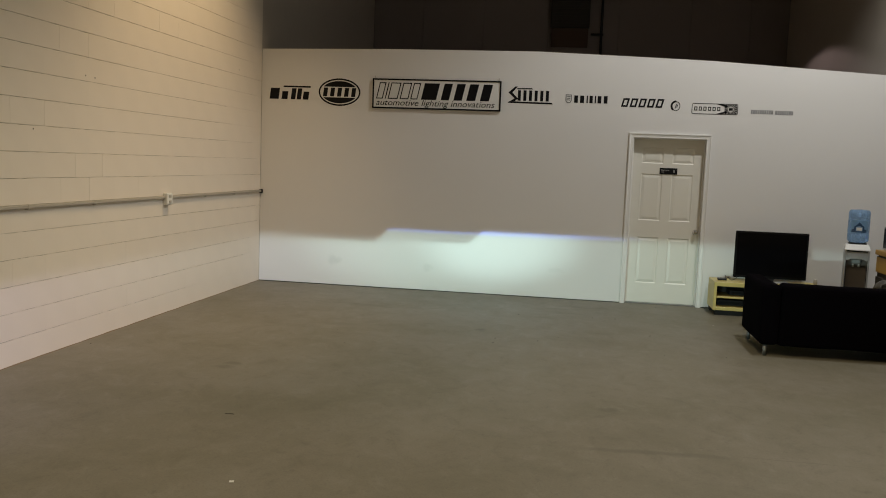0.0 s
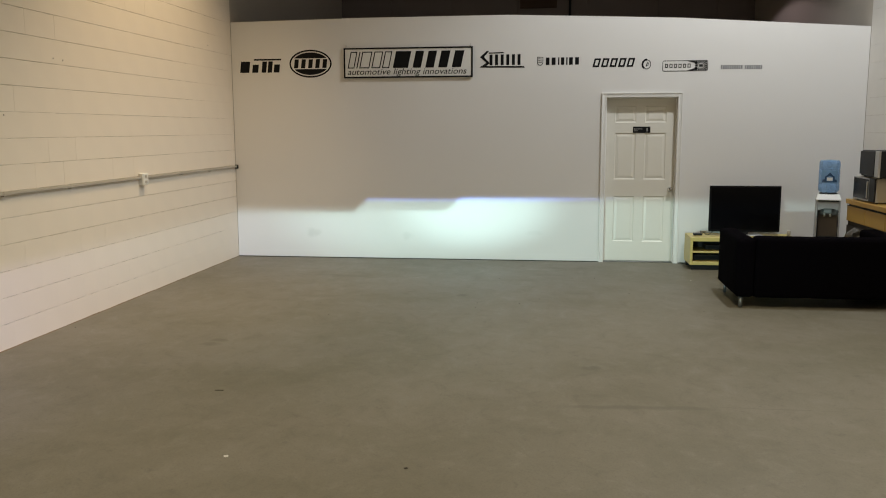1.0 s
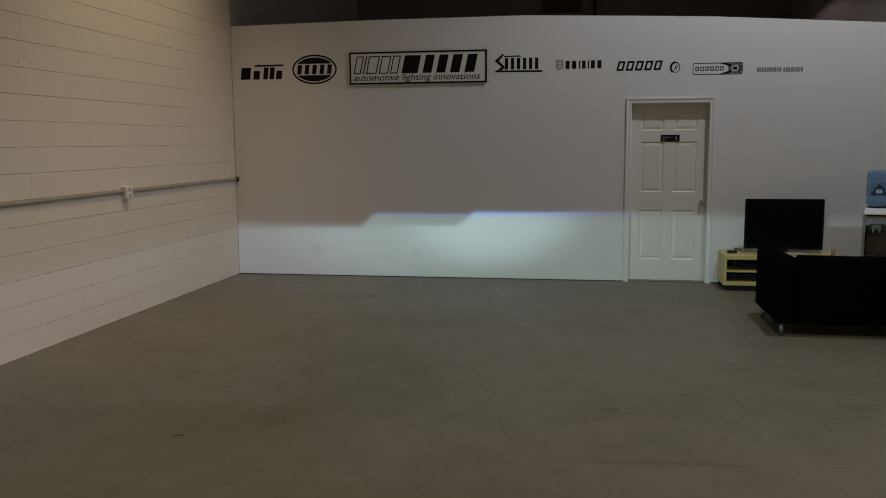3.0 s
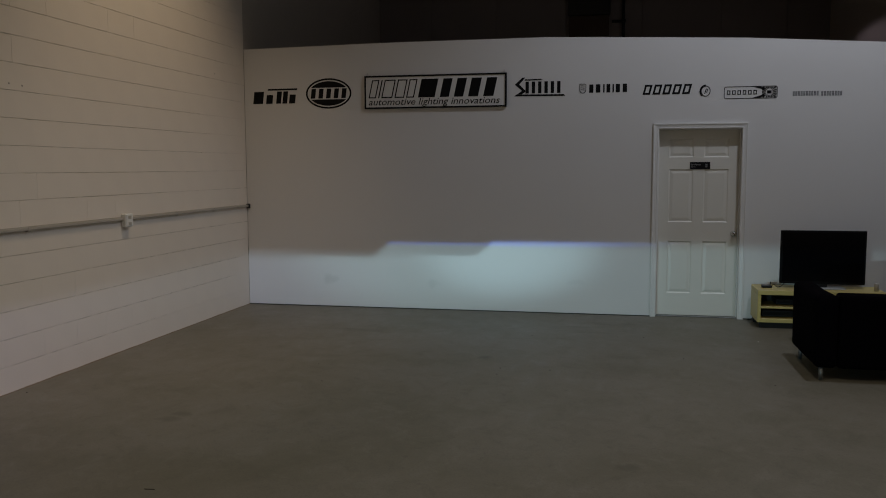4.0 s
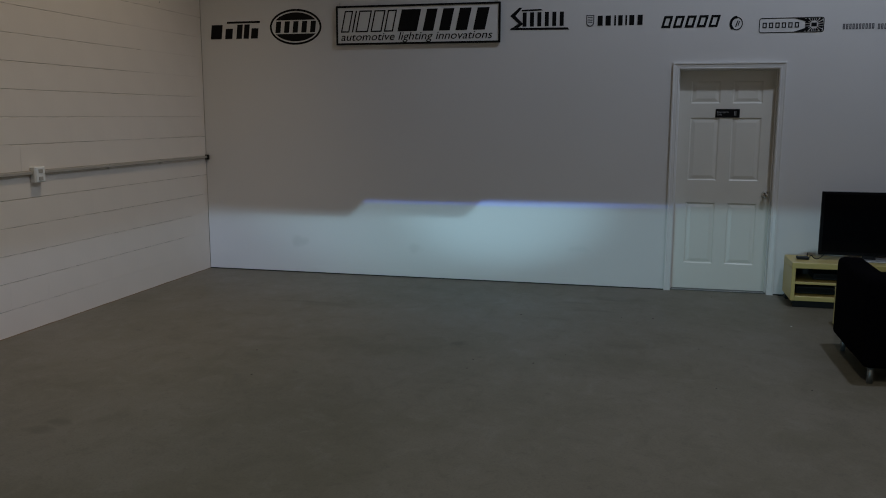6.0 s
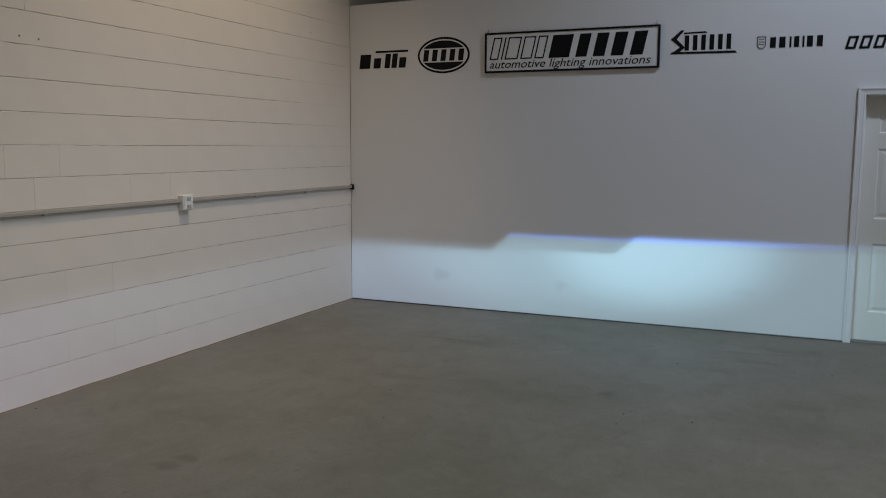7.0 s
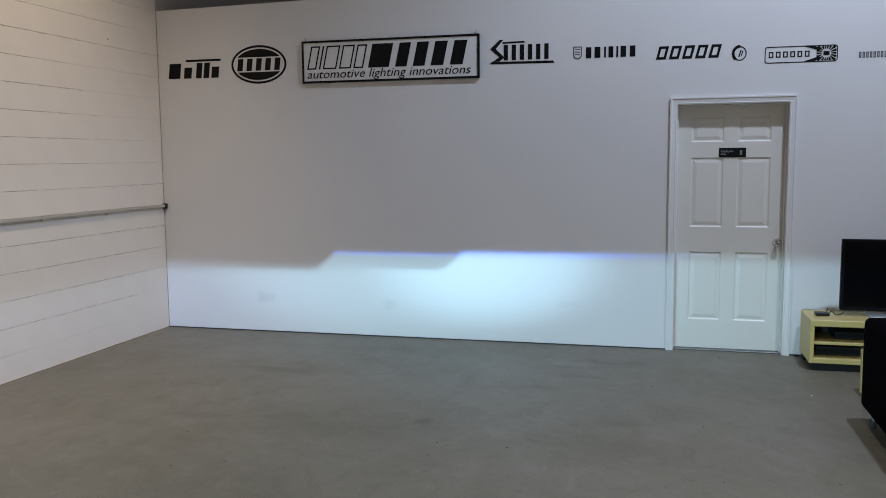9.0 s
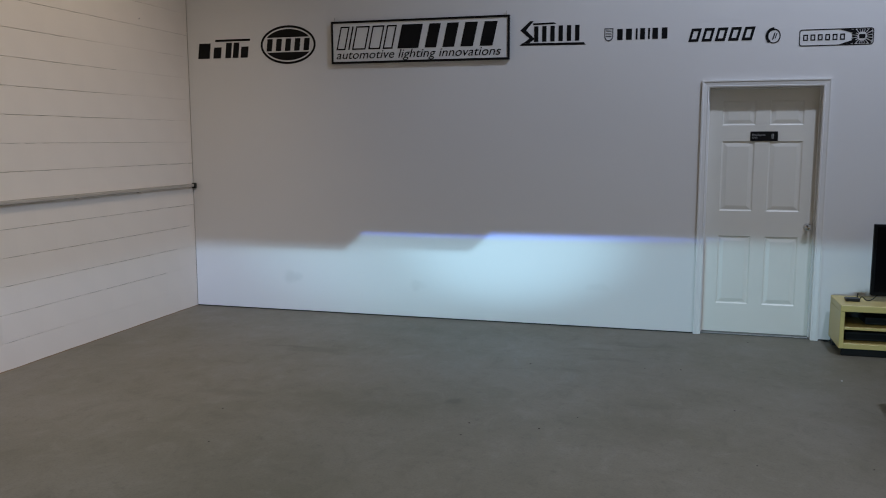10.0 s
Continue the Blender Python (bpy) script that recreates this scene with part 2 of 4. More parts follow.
STAINS = [
    ("z", 4.42, -5.702, 0.26, 0.05, 0.36), ("z", 4.70, -5.680, 0.30, 0.06, 0.42), ("z", 4.96, -5.655, 0.28, 0.05, 0.36), ("z", 5.5, -5.61, 0.5, 0.012, 0.3), ("z", 6.3, -5.54, 0.6, 0.012, 0.25), ("z", 4.30, -0.60, 0.16, 0.05, 0.4), ("z", 1.63, -1.30, 0.30, 0.05, 0.35), ("z", 4.49, -2.11, 0.22, 0.07, 0.25), ("z", 4.45, -4.85, 0.10, 0.07, 0.5), ("z", 1.53, -4.40, 0.13, 0.06, 0.5),
    ("z", 3.28, -2.33, 0.08, 0.10, 0.6), ("z", 1.85, -1.35, 0.38, 0.10, 0.3), ("z", 4.35, -0.53, 0.42, 0.12, 0.3), ("z", 1.49, -4.52, 0.10, 0.08, 0.5), ("z", 1.84, -2.55, 0.3, 0.09, 0.25), ("z", 2.0, -2.95, 0.25, 0.08, 0.2), ("z", 4.04, -0.78, 0.25, 0.05, 0.3),
    ("z", 4.2, -1.05, 0.30, 0.07, 0.3), ("z", 2.6, -0.45, 1.6, 0.2, 0.15),
]
add_spots(CONCRETE, STAINS, (0.078, 0.067, 0.044))
add_spots(DRYWALL, [("y", 1.04, 0.33, 0.13, 0.08, 0.30), ("y", 2.3, 0.3, 0.12, 0.07, 0.20), ("y", 3.95, 0.36, 0.12, 0.04, 0.12)], (0.5, 0.5, 0.48))


# ---- building helpers ----
def finish(name, bm, mat, smooth=False):
    me = bpy.data.meshes.new(name)
    bmesh.ops.recalc_face_normals(bm, faces=bm.faces)
    if smooth:
        for f in bm.faces:
            f.smooth = True
    bm.to_mesh(me)
    bm.free()
    me.materials.append(mat)
    return me


def thing(name, at, label, category, group="", kind="", turn=0.0):
    ob = new(name)
    ob.matrix_world = pose(*at, 0, 0, turn)
    ob.empty_display_size = 0.1
    return tagged(ob, label, category, group, kind)


def part(name, bm, mat, parent, label="", smooth=False):
    ob = new(name, finish(name, bm, mat, smooth))
    ob.parent = parent
    return tagged(ob, label)


def solid(name, bm, mat, label, category, kind="", smooth=False, at=(0, 0, 0), group=""):
    ob = new(name, finish(name, bm, mat, smooth))
    ob.location = at
    return tagged(ob, label, category, group, kind)


def box(bm, lo, hi, bevel=0.0, segments=2):
    made = bmesh.ops.create_cube(bm, size=1.0)["verts"]
    size, mid = [b - a for a, b in zip(lo, hi)], [(a + b) / 2 for a, b in zip(lo, hi)]
    for v in made:
        v.co = Vector(c * s + m for c, s, m in zip(v.co, size, mid))
    if bevel:
        edges = list({e for v in made for e in v.link_edges})
        bmesh.ops.bevel(bm, geom=edges, offset=bevel, segments=segments, profile=0.5, affect="EDGES")
    return bm


def boxes(*spans, bevel=0.0, segments=1):
    bm = bmesh.new()
    for lo, hi in spans:
        box(bm, lo, hi, bevel, segments)
    return bm


def rod(bm, a, b, radius, sides=16, radius2=None):
    a, b = Vector(a), Vector(b)
    m = Matrix.Translation((a + b) / 2) @ (b - a).to_track_quat("Z", "Y").to_matrix().to_4x4()
    bmesh.ops.create_cone(bm, cap_ends=True, segments=sides, radius1=radius, radius2=radius if radius2 is None else radius2, depth=(b - a).length, matrix=m)
    return bm


def lathe(bm, profile, sides=24, at=(0, 0, 0)):
    """Turns (radius, height) pairs round z."""
    rings = []
    for r, z in profile:
        rings.append([bm.verts.new((at[0] + r * math.cos(2 * math.pi * k / sides), at[1] + r * math.sin(2 * math.pi * k / sides), at[2] + z)) for k in range(sides)])
    for p, q in zip(rings, rings[1:]):
        for k in range(sides):
            bm.faces.new((p[k], p[(k + 1) % sides], q[(k + 1) % sides], q[k]))
    for ring in (rings[0], rings[-1]):
        bm.faces.new(ring)
    return bm


def cable(name, points, radius, mat, label, category="cable"):
    cu = bpy.data.curves.new(name, "CURVE")
    cu.dimensions, cu.bevel_depth, cu.bevel_resolution, cu.use_fill_caps = "3D", radius, 2, True
    sp = cu.splines.new("NURBS")
    sp.points.add(len(points) - 1)
    for p, co in zip(sp.points, points):
        p.co = (*co, 1)
    sp.use_endpoint_u, sp.order_u = True, 3
    cu.materials.append(mat)
    return tagged(new(name, cu), label, category)


def flat(bm, polygon, y, thick=0.002):
    """A plate cut to a polygon of (x, z), its front at y, on the wall behind it."""
    front = [bm.verts.new((x, y, z)) for x, z in polygon]
    back = [bm.verts.new((x, y + thick, z)) for x, z in polygon]
    bm.faces.new(front)
    n = len(front)
    for k in range(n):
        bm.faces.new((front[k], front[(k + 1) % n], back[(k + 1) % n], back[k]))


def slanted(x0, x1, z0, z1, lean):
    h = z1 - z0
    return [(x0, z0), (x1, z0), (x1 + lean * h, z1), (x0 + lean * h, z1)]


# ---- the setting ----
EAST, SOUTH, NORTH, TOP = 7.88, -13.4, 6.0, 7.6
DOOR_L, DOOR_R, DOOR_H, THICK = 4.825, 5.690, 2.062, 0.14

solid("floor", boxes(((-0.3, SOUTH - 0.3, -0.12), (EAST + 0.3, NORTH + 0.3, 0.0))), CONCRETE, "sealed grey concrete floor with dark scuffs and stains", "floor", "structure")
solid("ceiling", boxes(((-0.3, SOUTH - 0.3, TOP), (EAST + 0.3, NORTH + 0.3, TOP + 0.15))), DECK, "dark unlit steel deck ceiling", "ceiling", "structure")
wall_west = solid("wall_west", boxes(((-0.22, SOUTH, 0.0), (-0.007, NORTH, TOP))), MORTAR, "cream painted concrete block wall", "wall", "structure")
wall_east = solid("wall_east", boxes(((EAST + 0.007, SOUTH, 0.0), (EAST + 0.2, NORTH, TOP))), MORTAR, "off-white painted concrete block side wall", "wall", "structure")
# the south wall is unseen and coloured dark so that it bounces little light
solid("wall_south", boxes(((-0.22, SOUTH - 0.2, 0.0), (EAST + 0.2, SOUTH, TOP))), DARKWALL, "plain unseen wall closing the workshop, dark to cut bounced light", "wall", "structure")
wall_north = solid("wall_north", boxes(((-0.22, NORTH, 0.0), (EAST + 0.2, NORTH + 0.2, TOP))), DARKWALL, "wall behind the partition, its brown-grey darkened for lack of light", "wall", "structure")


def partition():
    """White partition with a doorway, a hair clear of floor and block wall."""
    bm = bmesh.new()
    x0, x1, low = 0.003, EAST - 0.003, 0.010
    crest = ((0.0, 3.062), (1.8, 3.085), (3.6, 3.085), (5.6, 3.015), (EAST, 2.868))

    def top(x):
        """The top edge runs slightly uneven and falls away to the east."""
        for (xa, za), (xb, zb) in zip(crest, crest[1:]):
            if x <= xb:
                return za + (zb - za) * (x - xa) / (xb - xa)
        return zb

    a, b, h = DOOR_L - 0.02, DOOR_R + 0.02, DOOR_H + 0.02
    xs = [x0, 0.9, 1.8, 2.7, 3.6, a, b, 6.8, x1]
    for l, r in zip(xs, xs[1:]):
        cuts = [h] if l == a else [low, h]
        for y in (0.0, THICK):
            cols = [[bm.verts.new((x, y, c)) for c in cuts + [top(x)]] for x in (l, r)]
            for k in range(len(cuts)):
                bm.faces.new((cols[0][k], cols[1][k], cols[1][k + 1], cols[0][k + 1]))
        for za, zb in ((cuts[0], cuts[0]), (top(l), top(r))):
            bm.faces.new([bm.verts.new(c) for c in ((l, 0, za), (r, 0, zb), (r, THICK, zb), (l, THICK, za))])
    for x, za, zb in ((x0, low, h), (x0, h, top(x0)), (x1, low, h), (x1, h, top(x1)), (a, low, h), (b, low, h)):
        bm.faces.new([bm.verts.new(c) for c in ((x, 0, za), (x, 0, zb), (x, THICK, zb), (x, THICK, za))])
    bmesh.ops.remove_doubles(bm, verts=bm.verts, dist=1e-5)
    return bm


wall_partition = solid("wall_partition", partition(), DRYWALL, "white painted partition wall with faint scuffs", "wall", "structure")
# black strip put in for the shade of the gap under the partition
solid("trim", boxes(((0.0, 0.004, 0.0), (DOOR_L - 0.03, THICK - 0.004, 0.009)), ((DOOR_R + 0.03, 0.004, 0.0), (EAST, THICK - 0.004, 0.009))), BLACK, "black strip standing for the shade in the gap under the partition", "trim", "structure")


def dirt_strip():
    """An uneven line of brown dirt along the foot of the block wall, built as a raised strip."""
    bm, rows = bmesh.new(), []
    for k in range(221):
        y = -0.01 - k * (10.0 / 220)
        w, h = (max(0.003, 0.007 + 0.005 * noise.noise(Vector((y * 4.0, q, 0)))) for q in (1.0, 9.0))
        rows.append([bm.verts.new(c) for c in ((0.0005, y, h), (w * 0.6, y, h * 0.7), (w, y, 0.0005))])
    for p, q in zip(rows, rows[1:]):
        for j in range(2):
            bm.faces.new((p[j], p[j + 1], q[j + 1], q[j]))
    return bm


solid("trim", dirt_strip(), DIRT_LINE, "uneven brown dirt line along the block wall", "trim", "structure", smooth=True)


# ---- the door ----
def panelled(x0, x1, z0, z1, y, back):
    """A six-panel leaf: flat stiles and rails, sunk panels with a raised field."""
    bm = bmesh.new()
    mid = (x0 + x1) / 2
    xs = [x0, x0 + 0.115, mid - 0.055, mid + 0.055, x1 - 0.115, x1]
    zs = [z0, z0 + 0.245, z0 + 0.825, z0 + 1.035, z0 + 1.615, z0 + 1.745, z1 - 0.10, z1]

    def quad(*c):
        bm.faces.new([bm.verts.new(v) for v in c])

    def ring(a, b):
        for k in range(4):
            n = (k + 1) % 4
            quad(a[k], a[n], b[n], b[k])

    def rect(l, r, b, t, d):
        return [(l, y + d, b), (r, y + d, b), (r, y + d, t), (l, y + d, t)]

    for i in range(5):
        for j in range(7):
            l, r, b, t = xs[i], xs[i + 1], zs[j], zs[j + 1]
            if i in (1, 3) and j in (1, 3, 5):
                steps = [rect(l, r, b, t, 0)]
                for inset, deep in ((0.010, 0.008), (0.018, 0.008), (0.045, 0.002)):
                    steps.append(rect(l + inset, r - inset, b + inset, t - inset, deep))
                for p, q in zip(steps, steps[1:]):
                    ring(p, q)
                quad(*steps[-1])
            else:
                quad(*rect(l, r, b, t, 0))
    f, k = rect(x0, x1, z0, z1, 0), rect(x0, x1, z0, z1, back)
    ring(f, k)
    quad(*k)
    bmesh.ops.remove_doubles(bm, verts=bm.verts, dist=1e-5)
    return bm


door = thing("door_1", (0, 0, 0), "closed white six-panel door with a round knob and a black plate", "door", kind="structure")
part("leaf", panelled(DOOR_L + 0.004, DOOR_R - 0.004, 0.012, DOOR_H - 0.004, 0.095, 0.04), DOORPAINT, door)
knob = bmesh.new()
lathe(knob, [(0.004, 0.0), (0.031, 0.0), (0.031, 0.006), (0.012, 0.010), (0.011, 0.028), (0.020, 0.034), (0.027, 0.046), (0.025, 0.058), (0.014, 0.064), (0.003, 0.065)], 24)
bmesh.ops.transform(knob, matrix=Matrix.Translation((5.637, 0.095, 0.925)) @ pose(0, 0, 0, 90), verts=knob.verts)
part("knob", knob, CHROME, door, "round chrome door knob", True)
part("strike_plate", boxes(((5.676, 0.086, 0.86), (5.6855, 0.0945, 0.99))), STEEL, door)
plate = part("name_plate", boxes(((5.165, 0.088, 1.628), (5.378, 0.0945, 1.706)), bevel=0.002), INK, door, "black plastic plate with white marks")
part("symbol", boxes(((5.330, 0.0866, 1.648), (5.336, 0.088, 1.686)), ((5.341, 0.0866, 1.648), (5.347, 0.088, 1.686))), PALEINK, plate)

casing = thing("door_casing", (0, 0, 0), "white moulded door casing and jamb", "door frame", kind="structure")
JY = THICK + 0.01


def moulding(a, b, out):
    """A length of casing with a stepped section; a and b are its inner edge, out points away from the opening."""
    bm = bmesh.new()
    a, b, out = Vector(a), Vector(b), Vector(out)
    section = [(0.0, 0.0), (0.0, -0.012), (0.010, -0.016), (0.016, -0.014), (0.040, -0.018), (0.047, -0.023), (0.058, -0.023), (0.060, 0.0)]
    along = (b - a).normalized()
    rows = []
    for w, d in section:
        p, q = a + out * w, b + out * w
        if along.z > 0.5:
            q = q + Vector((0, 0, w))
        else:
            p, q = p - Vector((w, 0, 0)), q + Vector((w, 0, 0))
        rows.append((bm.verts.new((p.x, d, p.z)), bm.verts.new((q.x, d, q.z))))
    for r, s in zip(rows, rows[1:]):
        bm.faces.new((r[0], r[1], s[1], s[0]))
    bm.faces.new([r[0] for r in rows])
    bm.faces.new([r[1] for r in rows])
    return bm


part("casing_side", moulding((DOOR_L, 0, 0), (DOOR_L, 0, DOOR_H), (-1, 0, 0)), TRIM, casing)
part("casing_side", moulding((DOOR_R, 0, 0), (DOOR_R, 0, DOOR_H), (1, 0, 0)), TRIM, casing)
part("casing_head", moulding((DOOR_L, 0, DOOR_H), (DOOR_R, 0, DOOR_H), (0, 0, 1)), TRIM, casing)
part("jamb", boxes(((DOOR_L - 0.019, -0.001, 0), (DOOR_L, JY, DOOR_H))), TRIM, casing)
part("jamb", boxes(((DOOR_R, -0.001, 0), (DOOR_R + 0.019, JY, DOOR_H))), TRIM, casing)
part("head_jamb", boxes(((DOOR_L - 0.019, -0.001, DOOR_H), (DOOR_R + 0.019, JY, DOOR_H + 0.019))), TRIM, casing)
part("door_stop", boxes(((DOOR_L, 0.055, 0), (DOOR_L + 0.011, 0.093, DOOR_H)), bevel=0.003), TRIM, casing)
part("door_stop", boxes(((DOOR_R - 0.011, 0.055, 0), (DOOR_R, 0.093, DOOR_H)), bevel=0.003), TRIM, casing)
part("door_stop", boxes(((DOOR_L + 0.011, 0.055, DOOR_H - 0.011), (DOOR_R - 0.011, 0.093, DOOR_H)), bevel=0.003), TRIM, casing)
part("threshold", boxes(((DOOR_L, 0.03, 0.0), (DOOR_R, JY, 0.010)), bevel=0.003), DULLSTEEL, casing, "dull dark threshold strip")

# ---- conduit along the block wall ----
CZ = 1.203
conduit = thing("wall_conduit", (0, 0, 0), "painted surface conduit with an outlet box on the block wall", "conduit")
part("raceway", boxes(((0.004, -2.54, CZ - 0.014), (0.030, -0.016, CZ + 0.014)), bevel=0.005), GALV, conduit)
part("raceway", boxes(((0.004, SOUTH + 0.1, CZ - 0.014), (0.030, -2.655, CZ + 0.014)), bevel=0.005), GALV, conduit)
part("end_cap", boxes(((0.001, -0.030, CZ - 0.028), (0.042, -0.003, CZ + 0.024)), bevel=0.003), BLACK, conduit, "black end cap")
socket = part("outlet_box", boxes(((0.002, -2.655, CZ - 0.075), (0.050, -2.54, CZ + 0.045)), bevel=0.006), PLASTIC, conduit, "white double outlet box")
part("cover", boxes(((0.0505, -2.645, CZ - 0.068), (0.054, -2.55, CZ + 0.038)), bevel=0.001), PLASTIC, socket)
for z in (CZ - 0.045, CZ + 0.012):
    part("receptacle", boxes(((0.0545, -2.62, z - 0.014), (0.058, -2.575, z + 0.014)), bevel=0.001), BEIGE, socket)
for y in (-0.9, -1.7, -3.9, -4.8, -6.0, -8.0):
    part("clip", boxes(((0.001, y - 0.012, CZ - 0.022), (0.0325, y + 0.012, CZ + 0.016)), bevel=0.002), GALV, conduit)


# ---- the sign and the wall decals ----
def letters(x0, x1, z0, z1, count, y, ink=0.72, lean=0.0, bar=0.0):
    """A row of plain leaning blocks, as long and as dense as a line of lettering, one mesh each; bar > 0 opens each block to an outline."""
    h, made = z1 - z0, []
    pitch = (x1 - x0 - lean * h) / count
    for k in range(count):
        bm = bmesh.new()
        a, b = x0 + k * pitch, x0 + (k + ink) * pitch
        if bar:
            spans = ((a, a + bar, z0, z1), (b - bar, b, z0, z1), (a + bar, b - bar, z0, z0 + bar), (a + bar, b - bar, z1 - bar, z1))
        else:
            spans = ((a, b, z0, z1),)
        for p, q, u, v in spans:
            flat(bm, slanted(p + lean * (u - z0), q + lean * (u - z0), u, v, lean), y)
        bmesh.ops.remove_doubles(bm, verts=bm.verts, dist=1e-5)
        made.append(bm)
    return made


def plate_of(*polygons, y):
    bm = bmesh.new()
    for p in polygons:
        flat(bm, p, y)
    bmesh.ops.remove_doubles(bm, verts=bm.verts, dist=1e-5)
    return bm


def ellipse(cx, cz, rx, rz, n=48, start=0.0, end=2 * math.pi):
    return [(cx + rx * math.cos(start + (end - start) * k / n), cz + rz * math.sin(start + (end - start) * k / n)) for k in range(n + (end - start < 6.28))]


def ring_plate(cx, cz, rx, rz, w, y, n=48):
    o, i = ellipse(cx, cz, rx, rz, n), ellipse(cx, cz, rx - w, rz - w, n)
    return plate_of(*[[o[k], o[(k + 1) % n], i[(k + 1) % n], i[k]] for k in range(n)], y=y)


SY = -0.0025  # decals stand this far off the wall

# framed board
SX0, SX1, SZ0, SZ1 = 1.505, 3.160, 2.333, 2.710
sign = thing("wall_sign", (0, 0, 0), "white rectangular sign board in a black frame on the partition", "sign")
part("board", boxes(((SX0 + 0.012, -0.022, SZ0 + 0.012), (SX1 - 0.012, -0.004, SZ1 - 0.012))), BOARD, sign)
for lo, hi in (((SX0, SZ0), (SX1, SZ0 + 0.018)), ((SX0, SZ1 - 0.018), (SX1, SZ1)), ((SX0, SZ0 + 0.018), (SX0 + 0.018, SZ1 - 0.018)), ((SX1 - 0.018, SZ0 + 0.018), (SX1, SZ1 - 0.018))):
    part("frame_bar", boxes(((lo[0], -0.030, lo[1]), (hi[0], -0.003, hi[1])), bevel=0.002), INK, sign)
for x in (SX0 + 0.03, SX1 - 0.03):
    part("hook", rod(bmesh.new(), (x, -0.012, SZ1 - 0.01), (x, -0.012, SZ1 + 0.035), 0.004, 8), STEEL, sign)
BY = -0.0245


def block_row(spans, z0, z1, y, lean=0.0):
    """Plain leaning shapes, one mesh each: (x0, x1, kind, stroke). kind: bar, open (an outline), low (a bar of lesser height)."""
    made, h = [], z1 - z0

    def lay(bm, pts):
        flat(bm, [(x + lean * (z - z0), z) for x, z in pts], y)

    for x0, x1, kind, w in spans:
        bm = bmesh.new()
        if kind == "open":
            for p, q, u, v in ((x0, x0 + w, z0, z1), (x1 - w, x1, z0, z1), (x0 + w, x1 - w, z0, z0 + w), (x0 + w, x1 - w, z1 - w, z1)):
                lay(bm, [(p, u), (q, u), (q, v), (p, v)])
        elif kind == "low":
            lay(bm, [(x0, z0), (x1, z0), (x1, z0 + h * 0.72), (x0, z0 + h * 0.72)])
        else:
            lay(bm, [(x0, z0), (x1, z0), (x1, z1), (x0, z1)])
        bmesh.ops.remove_doubles(bm, verts=bm.verts, dist=1e-5)
        made.append(bm)
    return made


SIGN_THIN = ((1.553, 1.640, "open", 0.012), (1.667, 1.680, "bar", 0), (1.705, 1.835, "open", 0.012), (1.862, 1.975, "open", 0.012), (2.000, 2.092, "open", 0.012))
SIGN_BOLD = ((2.140, 2.335, "bar", 0), (2.395, 2.500, "bar", 0), (2.558, 2.665, "bar", 0), (2.722, 2.835, "bar", 0), (2.895, 3.010, "bar", 0))
for bm in block_row(SIGN_THIN, 2.455, 2.662, BY, 0.22):
    part("thin_shape", bm, INK, sign, "thin slanted black outline")
for bm in block_row(SIGN_BOLD, 2.455, 2.662, BY, 0.22):
    part("bold_shape", bm, INK, sign, "heavy slanted black block")


def lettering(text, size, width, at, mat, parent=None, shear=0.0, name="lettering"):
    cu = bpy.data.curves.new(name, "FONT")
    cu.body, cu.size, cu.extrude, cu.shear, cu.resolution_u = text, size, 0.0008, shear, 3
    tmp = new("text_source", cu)
    bpy.context.view_layer.update()
    me = bpy.data.meshes.new_from_object(tmp.evaluated_get(bpy.context.evaluated_depsgraph_get()))
    bpy.data.objects.remove(tmp)
    xs = [v.co.x for v in me.vertices]
    k = width / (max(xs) - min(xs))
    me.transform(Matrix.Translation(at) @ pose(0, 0, 0, 90) @ Matrix.Diagonal((k, 1, 1, 1)) @ Matrix.Translation((-min(xs), 0, 0)))
    me.materials.clear()
    me.materials.append(mat)
    ob = new(name, me)
    ob.parent = parent
    return ob


for words, width, z in (("Employees", 0.100, 1.671), ("Only", 0.043, 1.648)):
    tagged(lettering(words, 0.024, width, (5.180, 0.0872, z), PALEINK, plate), kind="stuff")
tagline = lettering("automotive lighting innovations", 0.108, 1.53, (1.555, BY, 2.375), INK, sign, 0.25, "tagline")
tagged(tagline, "thin black slanted words on the board", kind="stuff")


def decal(name, marks, mat, label):
    ob = thing(name, (0, 0, 0), label, "wall decal", "emblems along the partition")
    for bm in marks:
        part("mark", bm, mat, ob)
    return ob


# slanted word mark with a long bar on top
WORD_SPANS = ((0.112, 0.235, "bar", 0), (0.275, 0.355, "low", 0), (0.402, 0.462, "bar", 0), (0.482, 0.540, "bar", 0), (0.565, 0.640, "low", 0))
decal("word_emblem", block_row(WORD_SPANS, 2.418, 2.560, SY, 0.12) + [plate_of(slanted(0.300, 0.668, 2.572, 2.592, 0.2), y=SY)], INK, "black slanted emblem with a long top bar on the partition")
# oval emblem
OX, OZ = 1.059, 2.524
arc = ellipse(OX, OZ, 0.245, 0.142, 20, 0.50, math.pi - 0.50)
decal("oval_emblem", [ring_plate(OX, OZ, 0.280, 0.176, 0.020, SY), plate_of(arc, y=SY), plate_of([(x, 2 * OZ - z) for x, z in arc], y=SY)] + block_row([(0.838 + k * 0.094, 0.892 + k * 0.094, "bar", 0) for k in range(5)], 2.468, 2.580, SY, 0.12), INK, "black oval ring emblem with a row of blocks inside")
